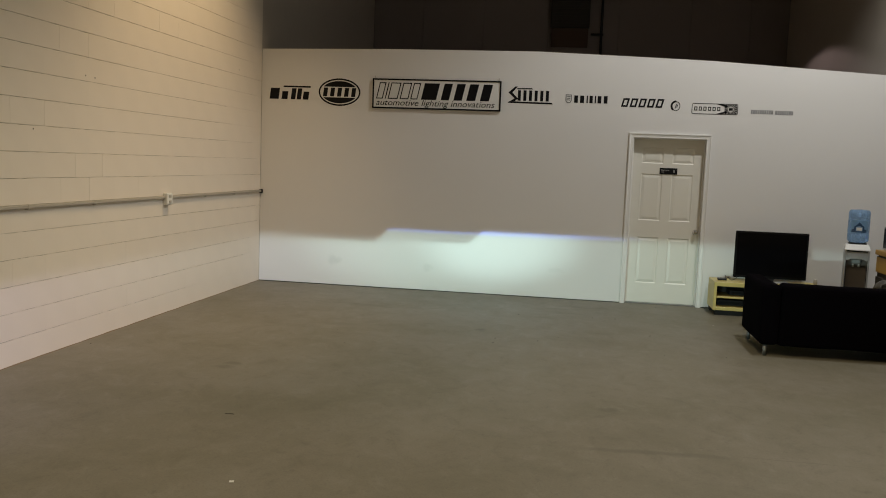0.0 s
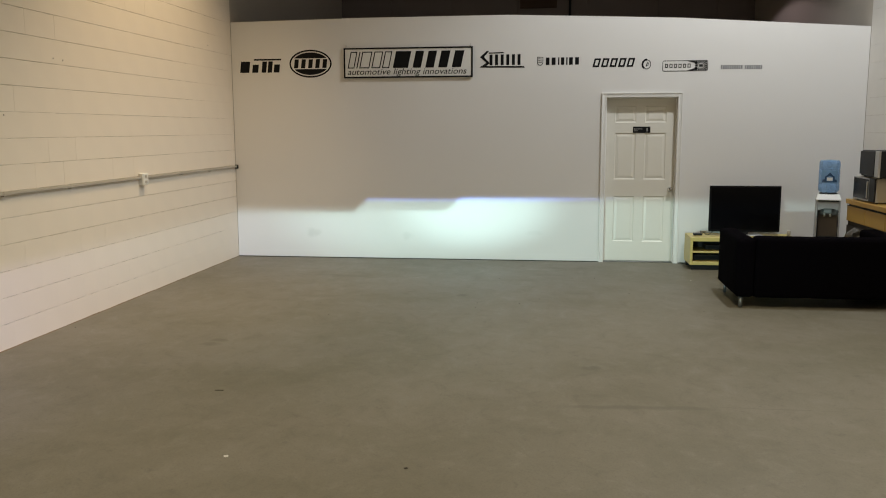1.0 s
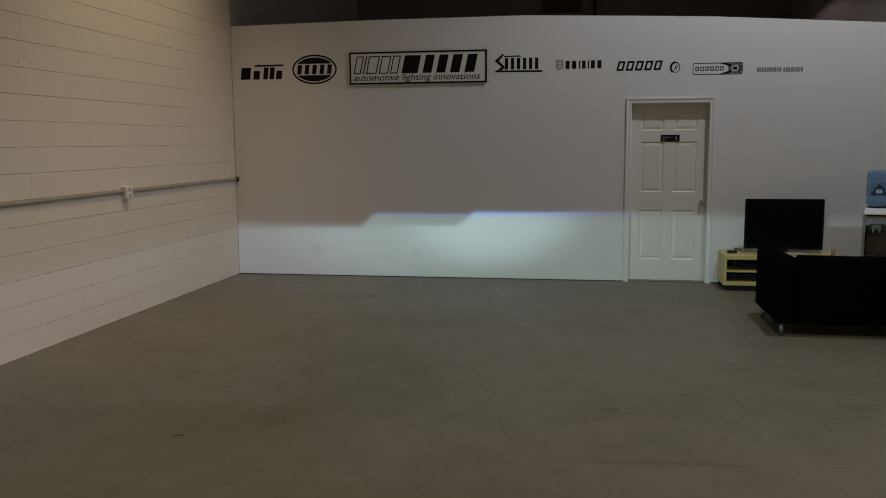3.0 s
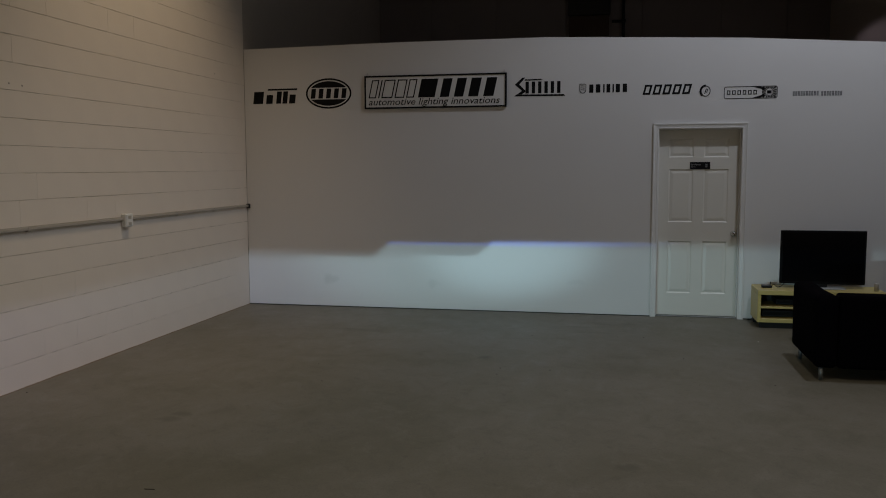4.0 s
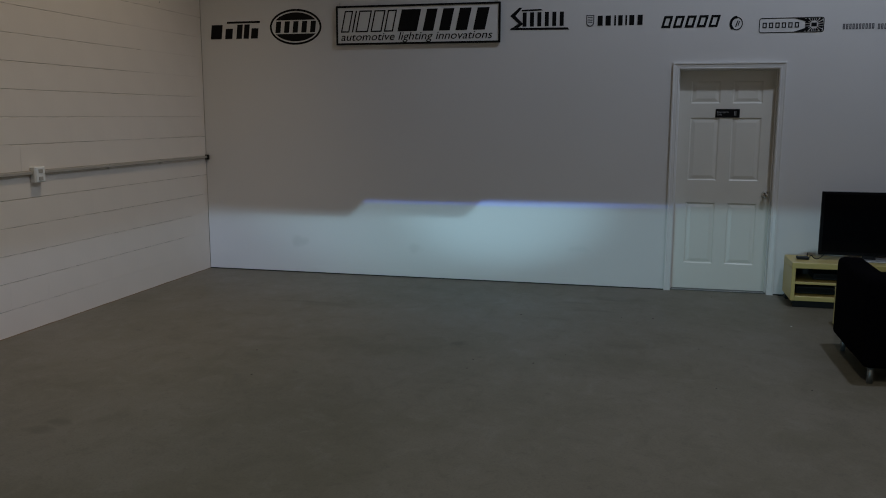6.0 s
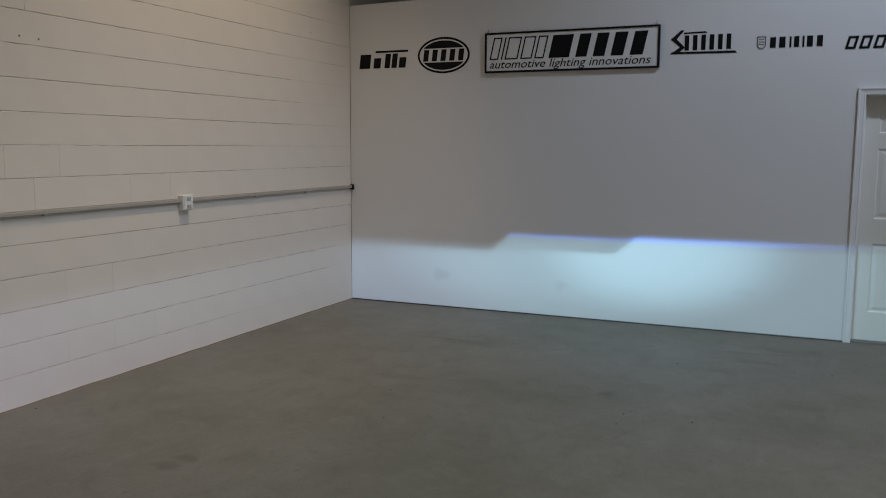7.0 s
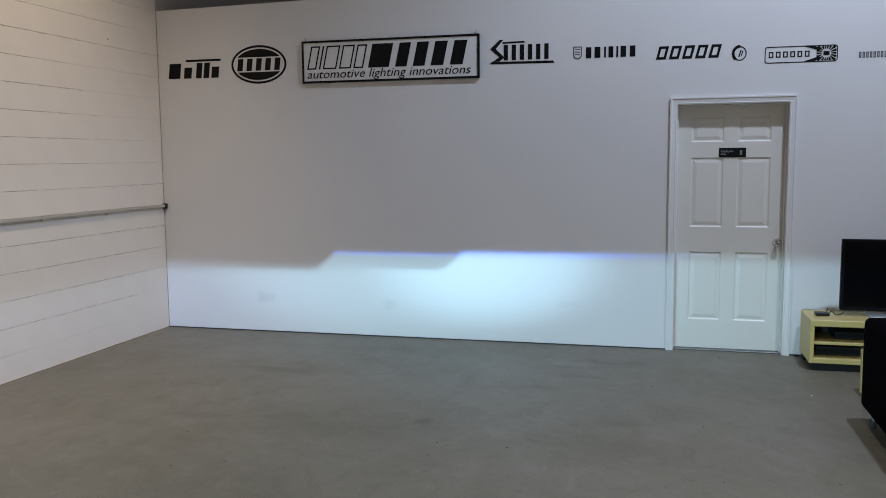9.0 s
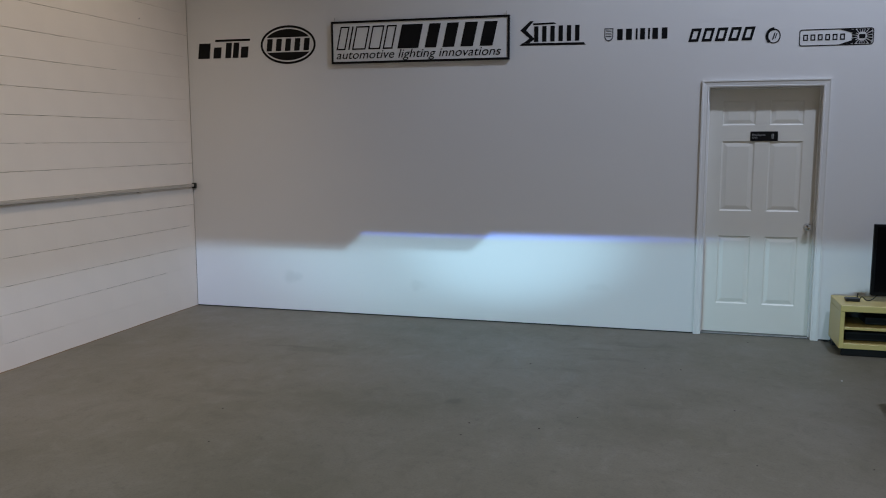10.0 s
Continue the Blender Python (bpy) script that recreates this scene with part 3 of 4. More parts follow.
# tall first stroke, underlined
decal("underlined_emblem", letters(3.37, 3.79, 2.475, 2.605, 6, SY, 0.52) + [
    plate_of([(3.245, 2.446), (3.81, 2.440), (3.795, 2.460), (3.265, 2.466)], y=SY),
    plate_of([(3.25, 2.575), (3.335, 2.650), (3.365, 2.650), (3.30, 2.575)], [(3.25, 2.575), (3.30, 2.575), (3.375, 2.500), (3.33, 2.505)], [(3.33, 2.505), (3.375, 2.500), (3.33, 2.4665), (3.275, 2.4665)], y=SY),
    plate_of([(3.36, 2.630), (3.54, 2.634), (3.56, 2.620), (3.36, 2.616)], y=SY)], INK, "black emblem with a zigzag first stroke and an underline")
# shield and word
decal("word_emblem", block_row([(x, x + w * 0.72, "bar", 0) for x, w in ((4.071, 0.062), (4.143, 0.066), (4.222, 0.021), (4.258, 0.054), (4.322, 0.021), (4.357, 0.062), (4.432, 0.062))], 2.468, 2.558, SY), INK, "upright black block emblem on the partition")
CX0, CZ0 = 4.0015, 2.498
shield = [(3.965, 2.568), (4.038, 2.566), (4.038, CZ0)] + ellipse(CX0, CZ0, 0.0365, 0.037, 10, 0.0, -math.pi)[1:]
inner = [(CX0 + (x - CX0) * 0.8, 2.523 + (z - 2.523) * 0.84) for x, z in shield]
ns = len(shield)
decal("shield_emblem", [plate_of(*[[shield[k], shield[(k + 1) % ns], inner[(k + 1) % ns], inner[k]] for k in range(ns)], y=SY)] + [plate_of([(3.978, z), (4.023, z - 0.004), (4.023, z + 0.003), (3.978, z + 0.007)], y=SY) for z in (2.543, 2.520, 2.500)], GREYINK, "small grey outlined shield emblem on the partition")
# slanted open word and gear
decal("word_emblem", letters(4.643, 5.185, 2.434, 2.540, 5, SY, 0.76, 0.25, 0.021), INK, "slanted black open-stroke emblem on the partition")
GX, GZ = 5.299, 2.460
teeth = []
for k in range(7):
    a = math.pi * 0.55 + k * 0.36
    c, s = math.cos(a), math.sin(a)
    teeth.append(plate_of([(GX + c * u - s * w, GZ + s * v + c * w) for u, v, w in ((0.040, 0.045, 0.012), (0.062, 0.068, 0.010), (0.062, 0.068, -0.010), (0.040, 0.045, -0.012))], y=SY - 0.0005))
decal("gear_emblem", [ring_plate(GX, GZ, 0.052, 0.058, 0.008, SY, 28)] + teeth + [plate_of(slanted(GX - 0.013, GX - 0.003, 2.431, 2.486, 0.3), y=SY), plate_of(slanted(GX + 0.007, GX + 0.015, 2.441, 2.481, 0.3), y=SY)], INK, "small black toothed ring emblem on the partition")
# outlined rounded box with rays
X0, X1, Z0, Z1, R = 5.488, 6.028, 2.372, 2.502, 0.022


def rounded(d):
    pts = []
    for cx, cz, a in ((X1 - R, Z1 - R, 0), (X0 + R, Z1 - R, 1), (X0 + R, Z0 + R, 2), (X1 - R, Z0 + R, 3)):
        pts += [(cx + (R - d) * math.cos(math.pi / 2 * (a + k / 5)), cz + (R - d) * math.sin(math.pi / 2 * (a + k / 5))) for k in range(6)]
    return pts


o, i = rounded(0), rounded(0.007)
no = len(o)
marks = [plate_of(*[[o[k], o[(k + 1) % no], i[(k + 1) % no], i[k]] for k in range(no)], y=SY)]
marks += letters(5.518, 5.84, 2.415, 2.462, 6, SY, 0.66, 0.0, 0.009)
CXR, CZR = 5.945, 2.438
for k in range(18):
    a = 2 * math.pi * k / 18
    c, s = math.cos(a), math.sin(a)
    reach = min(0.072 / abs(c) if abs(c) > 1e-6 else 9, 0.054 / abs(s) if abs(s) > 1e-6 else 9)
    w0, w1 = 0.003, 0.003 + 0.09 * reach
    marks.append(plate_of([(CXR + c * r - s * w, CZR + s * r + c * w) for r, w in ((0.034, w0), (reach, w1), (reach, -w1), (0.034, -w0))], y=SY - 0.0003))
for sgn in (1, -1):
    marks.append(plate_of([(5.78, CZR + sgn * 0.058), (5.895, CZR + sgn * 0.022), (5.905, CZR + sgn * 0.034), (5.86, CZR + sgn * 0.058)], y=SY - 0.0006))
marks.append(plate_of([(CXR - 0.022, CZR - 0.016), (CXR + 0.022, CZR - 0.016), (CXR + 0.022, CZR + 0.016), (CXR - 0.022, CZR + 0.016)], y=SY - 0.0009))
decal("ray_emblem", marks, INK, "black outlined rounded box emblem with rays")
decal("word_emblem", letters(6.18, 6.44, 2.392, 2.438, 10, SY, 0.66, 0.0, 0.007) + letters(6.46, 6.67, 2.388, 2.434, 8, SY, 0.66, 0.0, 0.007), GREYINK, "small thin grey line of shapes on the partition")


# ---- television on its stand ----
stand = thing("tv_stand", (5.82, -0.50, 0), "light yellow wooden television stand with open shelves on a black plinth", "tv stand")
W, D, H = 1.22, 0.44, 0.395
part("top", boxes(((0, 0, H - 0.05), (W, D, H)), bevel=0.004), WOOD, stand)
part("side", boxes(((0, 0.002, 0.06), (0.032, D, H - 0.05)), bevel=0.003), WOOD, stand)
part("side", boxes(((W - 0.032, 0.002, 0.06), (W, D, H - 0.05)), bevel=0.003), WOOD, stand)
part("bottom", boxes(((0.032, 0.002, 0.06), (W - 0.032, D, 0.10)), bevel=0.003), WOOD, stand)
part("shelf", boxes(((0.032, 0.012, 0.205), (W - 0.032, D - 0.02, 0.225)), bevel=0.002), WOOD, stand)
part("divider", boxes(((0.415, 0.014, 0.10), (0.437, D - 0.02, 0.205)), bevel=0.002), WOOD, stand)
part("back_panel", boxes(((0.032, D - 0.018, 0.10), (W - 0.032, D - 0.004, H - 0.05))), DARKWOOD, stand, "dark back panel")
part("plinth", boxes(((0.025, 0.03, 0.0), (W - 0.025, 0.06, 0.06)), bevel=0.003), BLACK, stand, "black plinth strip")
for x in (0.012, W - 0.082):
    part("foot", boxes(((x, D - 0.10, 0.0), (x + 0.07, D - 0.02, 0.06)), bevel=0.006), BLACK, stand, "black block foot")
player = thing("media_player", (6.02, -0.37, 0.2255), "black flat media box on the stand shelf", "media player")
part("body", boxes(((0, 0, 0.006), (0.42, 0.26, 0.06)), bevel=0.003), BLACK, player)
part("front_strip", boxes(((0.01, -0.003, 0.02), (0.41, 0.0, 0.05))), INK, player)
tray = thing("media_player", (5.88, -0.39, 0.1005), "dark grey media box on the lower shelf", "media player")
part("body", boxes(((0, 0, 0.006), (0.32, 0.28, 0.07)), bevel=0.003), BLACK, tray)
part("front_strip", boxes(((0.01, -0.003, 0.02), (0.31, 0.0, 0.055))), INK, tray)

tv = thing("television", (6.065, -0.28, H), "black flat-screen television switched off on the stand", "television")
part("housing", boxes(((0.0, 0.0, 0.045), (0.825, 0.045, 0.60)), bevel=0.006), TVBLACK, tv)
# silver strip paints the highlight along the black bezel's upper edge
part("edge_highlight", boxes(((0.004, -0.001, 0.600), (0.821, 0.03, 0.604)), bevel=0.001), SILVER, tv, "thin pale strip for the light on the upper edge")
part("screen", boxes(((0.022, -0.003, 0.075), (0.803, 0.001, 0.578))), SCREEN, tv, "dark glossy screen")
part("bulge", boxes(((0.15, 0.045, 0.10), (0.675, 0.085, 0.45)), bevel=0.012), BLACK, tv)
part("neck", boxes(((0.36, 0.005, 0.012), (0.465, 0.04, 0.05)), bevel=0.004), BLACK, tv)
part("foot", boxes(((0.20, -0.09, 0.0), (0.625, 0.13, 0.014)), bevel=0.005), SILVER, tv, "silver foot plate")
router = thing("set_top_box", (5.885, -0.33, H), "small black box with a cable on the stand", "set-top box")
part("body", boxes(((0, 0, 0.002), (0.10, 0.075, 0.026)), bevel=0.004), BLACK, router)
part("antenna", rod(bmesh.new(), (0.09, 0.07, 0.02), (0.095, 0.075, 0.055), 0.004, 8), BLACK, router)
cable("cable", [(5.985, -0.30, H + 0.012), (6.0, -0.29, H + 0.05), (6.03, -0.30, H + 0.004), (6.08, -0.28, H + 0.012), (6.13, -0.22, H + 0.05), (6.2, -0.19, H + 0.1)], 0.0035, BLACK, "thin black cable between box and television")
cable("cable", [(5.79, -0.03, 0.004), (5.83, -0.045, 0.004), (5.85, -0.02, 0.03), (5.95, -0.03, 0.02)], 0.004, BLACK, "black cable on the floor behind the stand")
cup = thing("candle", (6.97, -0.38, H), "small dull beige candle on the stand", "candle")
part("wax", lathe(bmesh.new(), [(0.016, 0), (0.021, 0.002), (0.022, 0.075), (0.018, 0.08), (0.004, 0.077)], 18), BEIGE, cup, smooth=True)


# ---- sofa, seen from behind ----
def cushion(lo, hi, bevel, sag=0.0, seed=1):
    bm = boxes((lo, hi), bevel=bevel, segments=4)
    bmesh.ops.subdivide_edges(bm, edges=[e for e in bm.edges if e.calc_length() > 0.2], cuts=6, use_grid_fill=True)
    for v in bm.verts:
        n = noise.noise(v.co * 3.1 + Vector((seed, 0, 0)))
        v.co += Vector((0.004, 0.006, 0.004)) * n
        if sag and v.co.z > hi[2] - 0.03:
            u = (v.co.x - lo[0]) / (hi[0] - lo[0])
            v.co.z -= sag * math.sin(math.pi * max(0, min(1, u)))
    return bm


sofa = thing("sofa", (5.895, -2.665, 0), "black fabric two-seat sofa on short steel feet seen from its back", "sofa", turn=-0.3)
SW, SD = 1.54, 0.90
part("back", cushion((0.17, 0.0, 0.10), (SW - 0.17, 0.20, 0.672), 0.035, 0.006, 3), FABRIC, sofa, smooth=True)
part("arm", cushion((0.0, 0.0, 0.10), (0.17, SD, 0.664), 0.04, 0.0, 5), FABRIC, sofa, smooth=True)
part("arm", cushion((SW - 0.17, 0.0, 0.10), (SW, SD, 0.664), 0.04, 0.0, 7), FABRIC, sofa, smooth=True)
part("base", boxes(((0.17, 0.05, 0.10), (SW - 0.17, SD - 0.04, 0.30)), bevel=0.02, segments=3), FABRIC, sofa)
for k in range(2):
    seat = (SW - 0.35) / 2
    x = 0.175 + k * seat
    part("seat_cushion", cushion((x, 0.22, 0.30), (x + seat - 0.005, SD - 0.01, 0.43), 0.04, -0.012, 9 + k), FABRIC, sofa, smooth=True)
    part("back_cushion", cushion((x, 0.20, 0.43), (x + seat - 0.005, 0.36, 0.63), 0.05, 0.0, 12 + k), FABRIC, sofa, smooth=True)
for x in (0.06, SW - 0.06):
    for y in (0.05, SD - 0.10):
        part("foot", rod(bmesh.new(), (x, y, 0.0), (x, y, 0.105), 0.018, 16, 0.018), DULLSTEEL, sofa, "short dull steel foot", True)


# ---- low table in front of the sofa ----
table = thing("coffee_table", (6.055, -1.54, 0), "low pale wooden coffee table before the sofa", "coffee table")
TW, TD, TH = 1.0, 0.50, 0.305
part("tabletop", boxes(((0, 0, TH - 0.035), (TW, TD, TH)), bevel=0.004), WOOD, table)
for x in (0.0, TW - 0.045):
    for y in (0.0, TD - 0.045):
        part("leg", boxes(((x + 0.002, y + 0.002, 0.0), (x + 0.043, y + 0.043, TH - 0.035)), bevel=0.003), WOOD, table)


# ---- water dispenser ----
cooler = thing("water_dispenser", (7.345, -0.555, 0), "steel and white water dispenser with a blue bottle", "water dispenser", turn=-14)
HW = 0.129
part("body", boxes(((-HW + 0.018, 0.012, 0.02), (HW - 0.018, 0.27, 0.400)), bevel=0.008), STEEL, cooler, "brushed steel body")
part("recess", boxes(((-HW + 0.018, 0.15, 0.4002), (HW - 0.018, 0.27, 0.735)), bevel=0.004), DARKWALL, cooler, "dim brown recess behind the taps")
for x in (-HW, HW - 0.018):
    column = part("side_column", boxes(((x, 0.0, 0.0), (x + 0.018, 0.27, 0.849)), bevel=0.005), SILVER, cooler, "bright steel side column")
    inner = x + 0.0182 if x < 0 else x - 0.0062
    part("side_groove", boxes(((inner, 0.004, 0.402), (inner + 0.006, 0.02, 0.735))), BLACK, column)
# the front panel's lower edge is a shallow arch
arch = [(-HW + 0.020, 0.735), (-HW + 0.020, 0.835), (HW - 0.020, 0.835), (HW - 0.020, 0.735)]
arch += [(0.09 * math.cos(radians(k * 20)), 0.735 + 0.022 * math.sin(radians(k * 20))) for k in range(1, 9)]
part("front_panel", plate_of(arch, y=0.008), SILVER, cooler, "silver front panel with an arched lower edge")
part("panel_back", boxes(((-HW + 0.020, 0.012, 0.762), (HW - 0.020, 0.26, 0.835))), BEIGE, cooler)
part("panel_slot", boxes(((-HW + 0.019, 0.006, 0.836), (HW - 0.019, 0.03, 0.848))), BLACK, cooler)
lid = bmesh.new()
for z, x, front, back in ((0.850, HW + 0.002, -0.004, 0.275), (0.858, HW + 0.004, -0.006, 0.276), (0.912, HW - 0.010, 0.050, 0.268), (0.917, HW - 0.016, 0.056, 0.262)):
    for corner in ((-x, front), (x, front), (x, back), (-x, back)):
        lid.verts.new((*corner, z))
lid.verts.ensure_lookup_table()
for k in range(3):
    for i in range(4):
        j = (i + 1) % 4
        lid.faces.new([lid.verts[n] for n in (4 * k + i, 4 * k + j, 4 * k + 4 + j, 4 * k + 4 + i)])
lid.faces.new([lid.verts[n] for n in (3, 2, 1, 0)])
lid.faces.new([lid.verts[n] for n in (12, 13, 14, 15)])
bmesh.ops.bevel(lid, geom=list(lid.edges), offset=0.003, segments=2, affect="EDGES")
part("top_lid", lid, PLASTIC, cooler, "white plastic lid with a sloping front")
part("bottle_seat", lathe(bmesh.new(), [(0.0, 0.0), (0.098, 0.0), (0.098, 0.012), (0.09, 0.016), (0.0, 0.016)], 32, (0.0, 0.155, 0.917)), BLACK, cooler, "dark ring under the bottle", True)
part("drip_tray", boxes(((-HW + 0.03, 0.004, 0.4006), (HW - 0.03, 0.145, 0.418)), bevel=0.004), BLACK, cooler, "black drip tray")
tap_block = part("tap_block", boxes(((-0.052, 0.075, 0.690), (0.052, 0.149, 0.752)), bevel=0.012), SILVER, cooler, "silver block between the taps")
for x in (-0.03, 0.03):
    tap = rod(bmesh.new(), (x, 0.10, 0.692), (x, 0.10, 0.655), 0.011, 12)
    part("tap", tap, PLASTIC, tap_block, "pale plastic tap")
profile = [(0.02, 0.0), (0.085, 0.0), (0.102, 0.012), (0.114, 0.03), (0.114, 0.098), (0.109, 0.105), (0.114, 0.112), (0.114, 0.265), (0.109, 0.272), (0.114, 0.279), (0.114, 0.335), (0.109, 0.360), (0.098, 0.374), (0.05, 0.378), (0.045, 0.366), (0.01, 0.366)]
bottle = part("bottle", lathe(bmesh.new(), profile, 32, (0.0, 0.155, 0.934)), BOTTLE, cooler, "translucent blue water bottle with moulded rings", True)


def on_label(bm, degrees, z, r=0.1154):
    return bm.verts.new((r * math.cos(radians(degrees)), 0.155 + r * math.sin(radians(degrees)), z))


lab = bmesh.new()
rows = [[on_label(lab, -140 + 100 * k / 12, z) for k in range(13)] for z in (1.052, 1.195)]
for k in range(12):
    lab.faces.new((rows[0][k], rows[0][k + 1], rows[1][k + 1], rows[1][k]))
part("label", lab, BLUELABEL, bottle, "blue printed label")


def curved_band(bm, a, b, low, high, low_end, high_end, steps=6):
    """A four-sided mark bent round the bottle: from angle a, with its lower and upper height there, to angle b."""
    edge = []
    for k in range(steps + 1):
        f = k / steps
        edge.append((on_label(bm, a + (b - a) * f, low + (low_end - low) * f, 0.1162), on_label(bm, a + (b - a) * f, high + (high_end - high) * f, 0.1162)))
    for (p, q), (u, v) in zip(edge, edge[1:]):
        bm.faces.new((p, u, v, q))


# an arch of dark peaks over a base line
pict = bmesh.new()
for mark in ((-130, -114, 1.072, 1.084, 1.072, 1.096), (-117, -107, 1.072, 1.122, 1.072, 1.134), (-107, -90, 1.116, 1.134, 1.130, 1.172), (-90, -73, 1.130, 1.172, 1.116, 1.134),
        (-73, -63, 1.072, 1.134, 1.072, 1.122), (-66, -50, 1.072, 1.096, 1.072, 1.084), (-132, -48, 1.056, 1.071, 1.056, 1.071)):
    curved_band(pict, *mark)
part("label_picture", pict, NAVY, bottle, "dark teal picture on the label")
shine = bmesh.new()
curved_band(shine, -105, -75, 1.076, 1.112, 1.076, 1.112)
part("label_patch", shine, BOARD, bottle, "pale patch in the middle of the label")

# ---- drawer counter with ovens ----
CXF, CY0, CY1, CT = 7.47, -2.45, -0.79, 0.893
counter = thing("drawer_counter", (0, 0, 0), "orange-yellow wooden drawer counter standing along the side wall", "counter")
part("top", boxes(((CXF - 0.015, CY0, CT - 0.052), (EAST - 0.006, CY1, CT)), bevel=0.004), OAK, counter)
part("body", boxes(((CXF + 0.02, CY0 + 0.01, 0.08), (EAST - 0.01, CY1 - 0.01, CT - 0.052))), DARKWOOD, counter)
for k in range(3):
    y0 = CY0 + 0.012 + k * 0.548
    d = part("drawer", boxes(((CXF, y0, 0.650), (CXF + 0.02, y0 + 0.540, 0.818)), bevel=0.003), OAK, counter)
    part("grip", boxes(((CXF - 0.003, y0 + 0.01, 0.8182), (CXF + 0.02, y0 + 0.530, 0.824))), DARKWOOD, d)
    part("cupboard_door", boxes(((CXF + 0.004, y0, 0.10), (CXF + 0.02, y0 + 0.540, 0.60)), bevel=0.003), DARKWOOD, counter, "dark cupboard door")
part("plinth", boxes(((CXF + 0.05, CY0 + 0.03, 0.0), (EAST - 0.02, CY1 - 0.03, 0.08))), DARKWOOD, counter)

oven = thing("microwave_oven", (CXF + 0.01, -1.53, CT), "beige microwave oven with a dark glass door on the counter", "microwave")
part("casing", boxes(((0.02, 0, 0.012), (0.38, 0.62, 0.265)), bevel=0.006), BEIGE, oven)
part("door_frame", boxes(((0.003, 0.16, 0.016), (0.019, 0.615, 0.262)), bevel=0.003), SILVER, oven, "silver door frame")
part("door", boxes(((0.0, 0.172, 0.034), (0.0028, 0.598, 0.248)), bevel=0.001), SCREEN, oven, "dark glass door")
part("control_panel", boxes(((0.002, 0.005, 0.016), (0.019, 0.155, 0.262)), bevel=0.003), BLACK, oven)
part("handle", boxes(((-0.016, 0.165, 0.05), (-0.001, 0.185, 0.23)), bevel=0.004), STEEL, oven)
for x, y in ((0.05, 0.05), (0.05, 0.57), (0.34, 0.05), (0.34, 0.57)):
    part("foot", rod(bmesh.new(), (x, y, 0), (x, y, 0.013), 0.014, 10), BLACK, oven)
grill = thing("toaster_oven", (CXF + 0.01, -1.60, CT + 0.266), "black toaster oven with steel edge stacked on the microwave", "toaster oven")
part("casing", boxes(((0.02, 0, 0.010), (0.36, 0.53, 0.285)), bevel=0.006), BLACK, grill)
part("door", boxes(((0.0, 0.12, 0.03), (0.019, 0.525, 0.275)), bevel=0.003), SCREEN, grill, "dark glass door")
part("edge_strip", boxes(((-0.002, 0.0, 0.012), (0.022, 0.10, 0.283)), bevel=0.003), STEEL, grill, "steel control strip")
for x, y in ((0.05, 0.05), (0.05, 0.48), (0.32, 0.05), (0.32, 0.48)):
    part("foot", rod(bmesh.new(), (x, y, 0), (x, y, 0.011), 0.014, 10), BLACK, grill)


def crumpled(lo, hi, seed, amount):
    bm = boxes((lo, hi), bevel=0.03, segments=3)
    bmesh.ops.subdivide_edges(bm, edges=[e for e in bm.edges if e.calc_length() > 0.05], cuts=5, use_grid_fill=True)
    for v in bm.verts:
        f = (v.co.z - lo[2]) / (hi[2] - lo[2])
        n = Vector([noise.noise(v.co * 13 + Vector((seed, k * 7.0, 0))) for k in range(3)])
        v.co += n * amount * min(1, f * 3)
        v.co.x -= (v.co.x - (lo[0] + hi[0]) / 2) * 0.3 * max(0, f - 0.5)
    return bm


solid("plastic_bag", crumpled((7.50, -2.12, CT), (7.70, -1.86, CT + 0.22), 4, 0.03), BAG, "crumpled white plastic bag standing on the counter", "bag", smooth=True)
solid("cloth_heap", crumpled((7.475, -2.42, CT), (7.72, -2.15, CT + 0.12), 9, 0.035), CLOTH, "heap of grey cloth on the counter", "cloth", smooth=True)
bin_at = thing("waste_bin", (7.375, -1.40, 0), "grey waste bin with a clear crumpled liner before the counter", "waste bin")
part("tub", lathe(bmesh.new(), [(0.0, 0.0), (0.064, 0.0), (0.068, 0.008), (0.080, 0.52), (0.084, 0.525), (0.084, 0.53), (0.076, 0.53), (0.062, 0.03), (0.0, 0.03)], 24), CLOTH, bin_at, smooth=True)
part("liner", crumpled((-0.070, -0.070, 0.50), (0.072, 0.070, 0.592), 21, 0.05), LINER, bin_at, "clear wrinkled plastic liner", True)

# ---- high wall behind the partition ----
vent = thing("wall_louvre", (3.50, NORTH - 0.14, 4.34), "dark louvred box over a brown board high on the back wall", "louvre")
part("housing", boxes(((0, 0, 0), (0.74, 0.12, 1.2)), bevel=0.01), DARKWOOD, vent)
for k in range(8):
    part("slat", boxes(((0.04, -0.02, 0.08 + k * 0.135), (0.70, 0.0, 0.14 + k * 0.135)), bevel=0.004), DARKWOOD, vent)
part("board", boxes(((0.02, 0.06, -0.36), (0.72, 0.12, -0.004)), bevel=0.004), BROWNBOARD, vent, "brown board below the louvre")
pipe = thing("wall_pipe", (4.47, NORTH - 0.08, 0), "thin dark upright pipe on the back wall", "pipe")
part("pipe", rod(bmesh.new(), (0, 0, 0), (0, 0, TOP), 0.025, 12), BLACK, pipe)
for z in (1.5, 3.3, 4.2):
    part("bracket", boxes(((-0.20 if z > 4 else -0.04, -0.03, z), (0.04, 0.06, z + 0.04))), BLACK, pipe)
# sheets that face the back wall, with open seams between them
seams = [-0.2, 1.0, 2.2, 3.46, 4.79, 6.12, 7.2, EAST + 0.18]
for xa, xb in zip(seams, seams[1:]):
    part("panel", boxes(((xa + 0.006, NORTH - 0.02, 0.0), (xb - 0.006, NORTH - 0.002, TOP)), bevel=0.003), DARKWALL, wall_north)

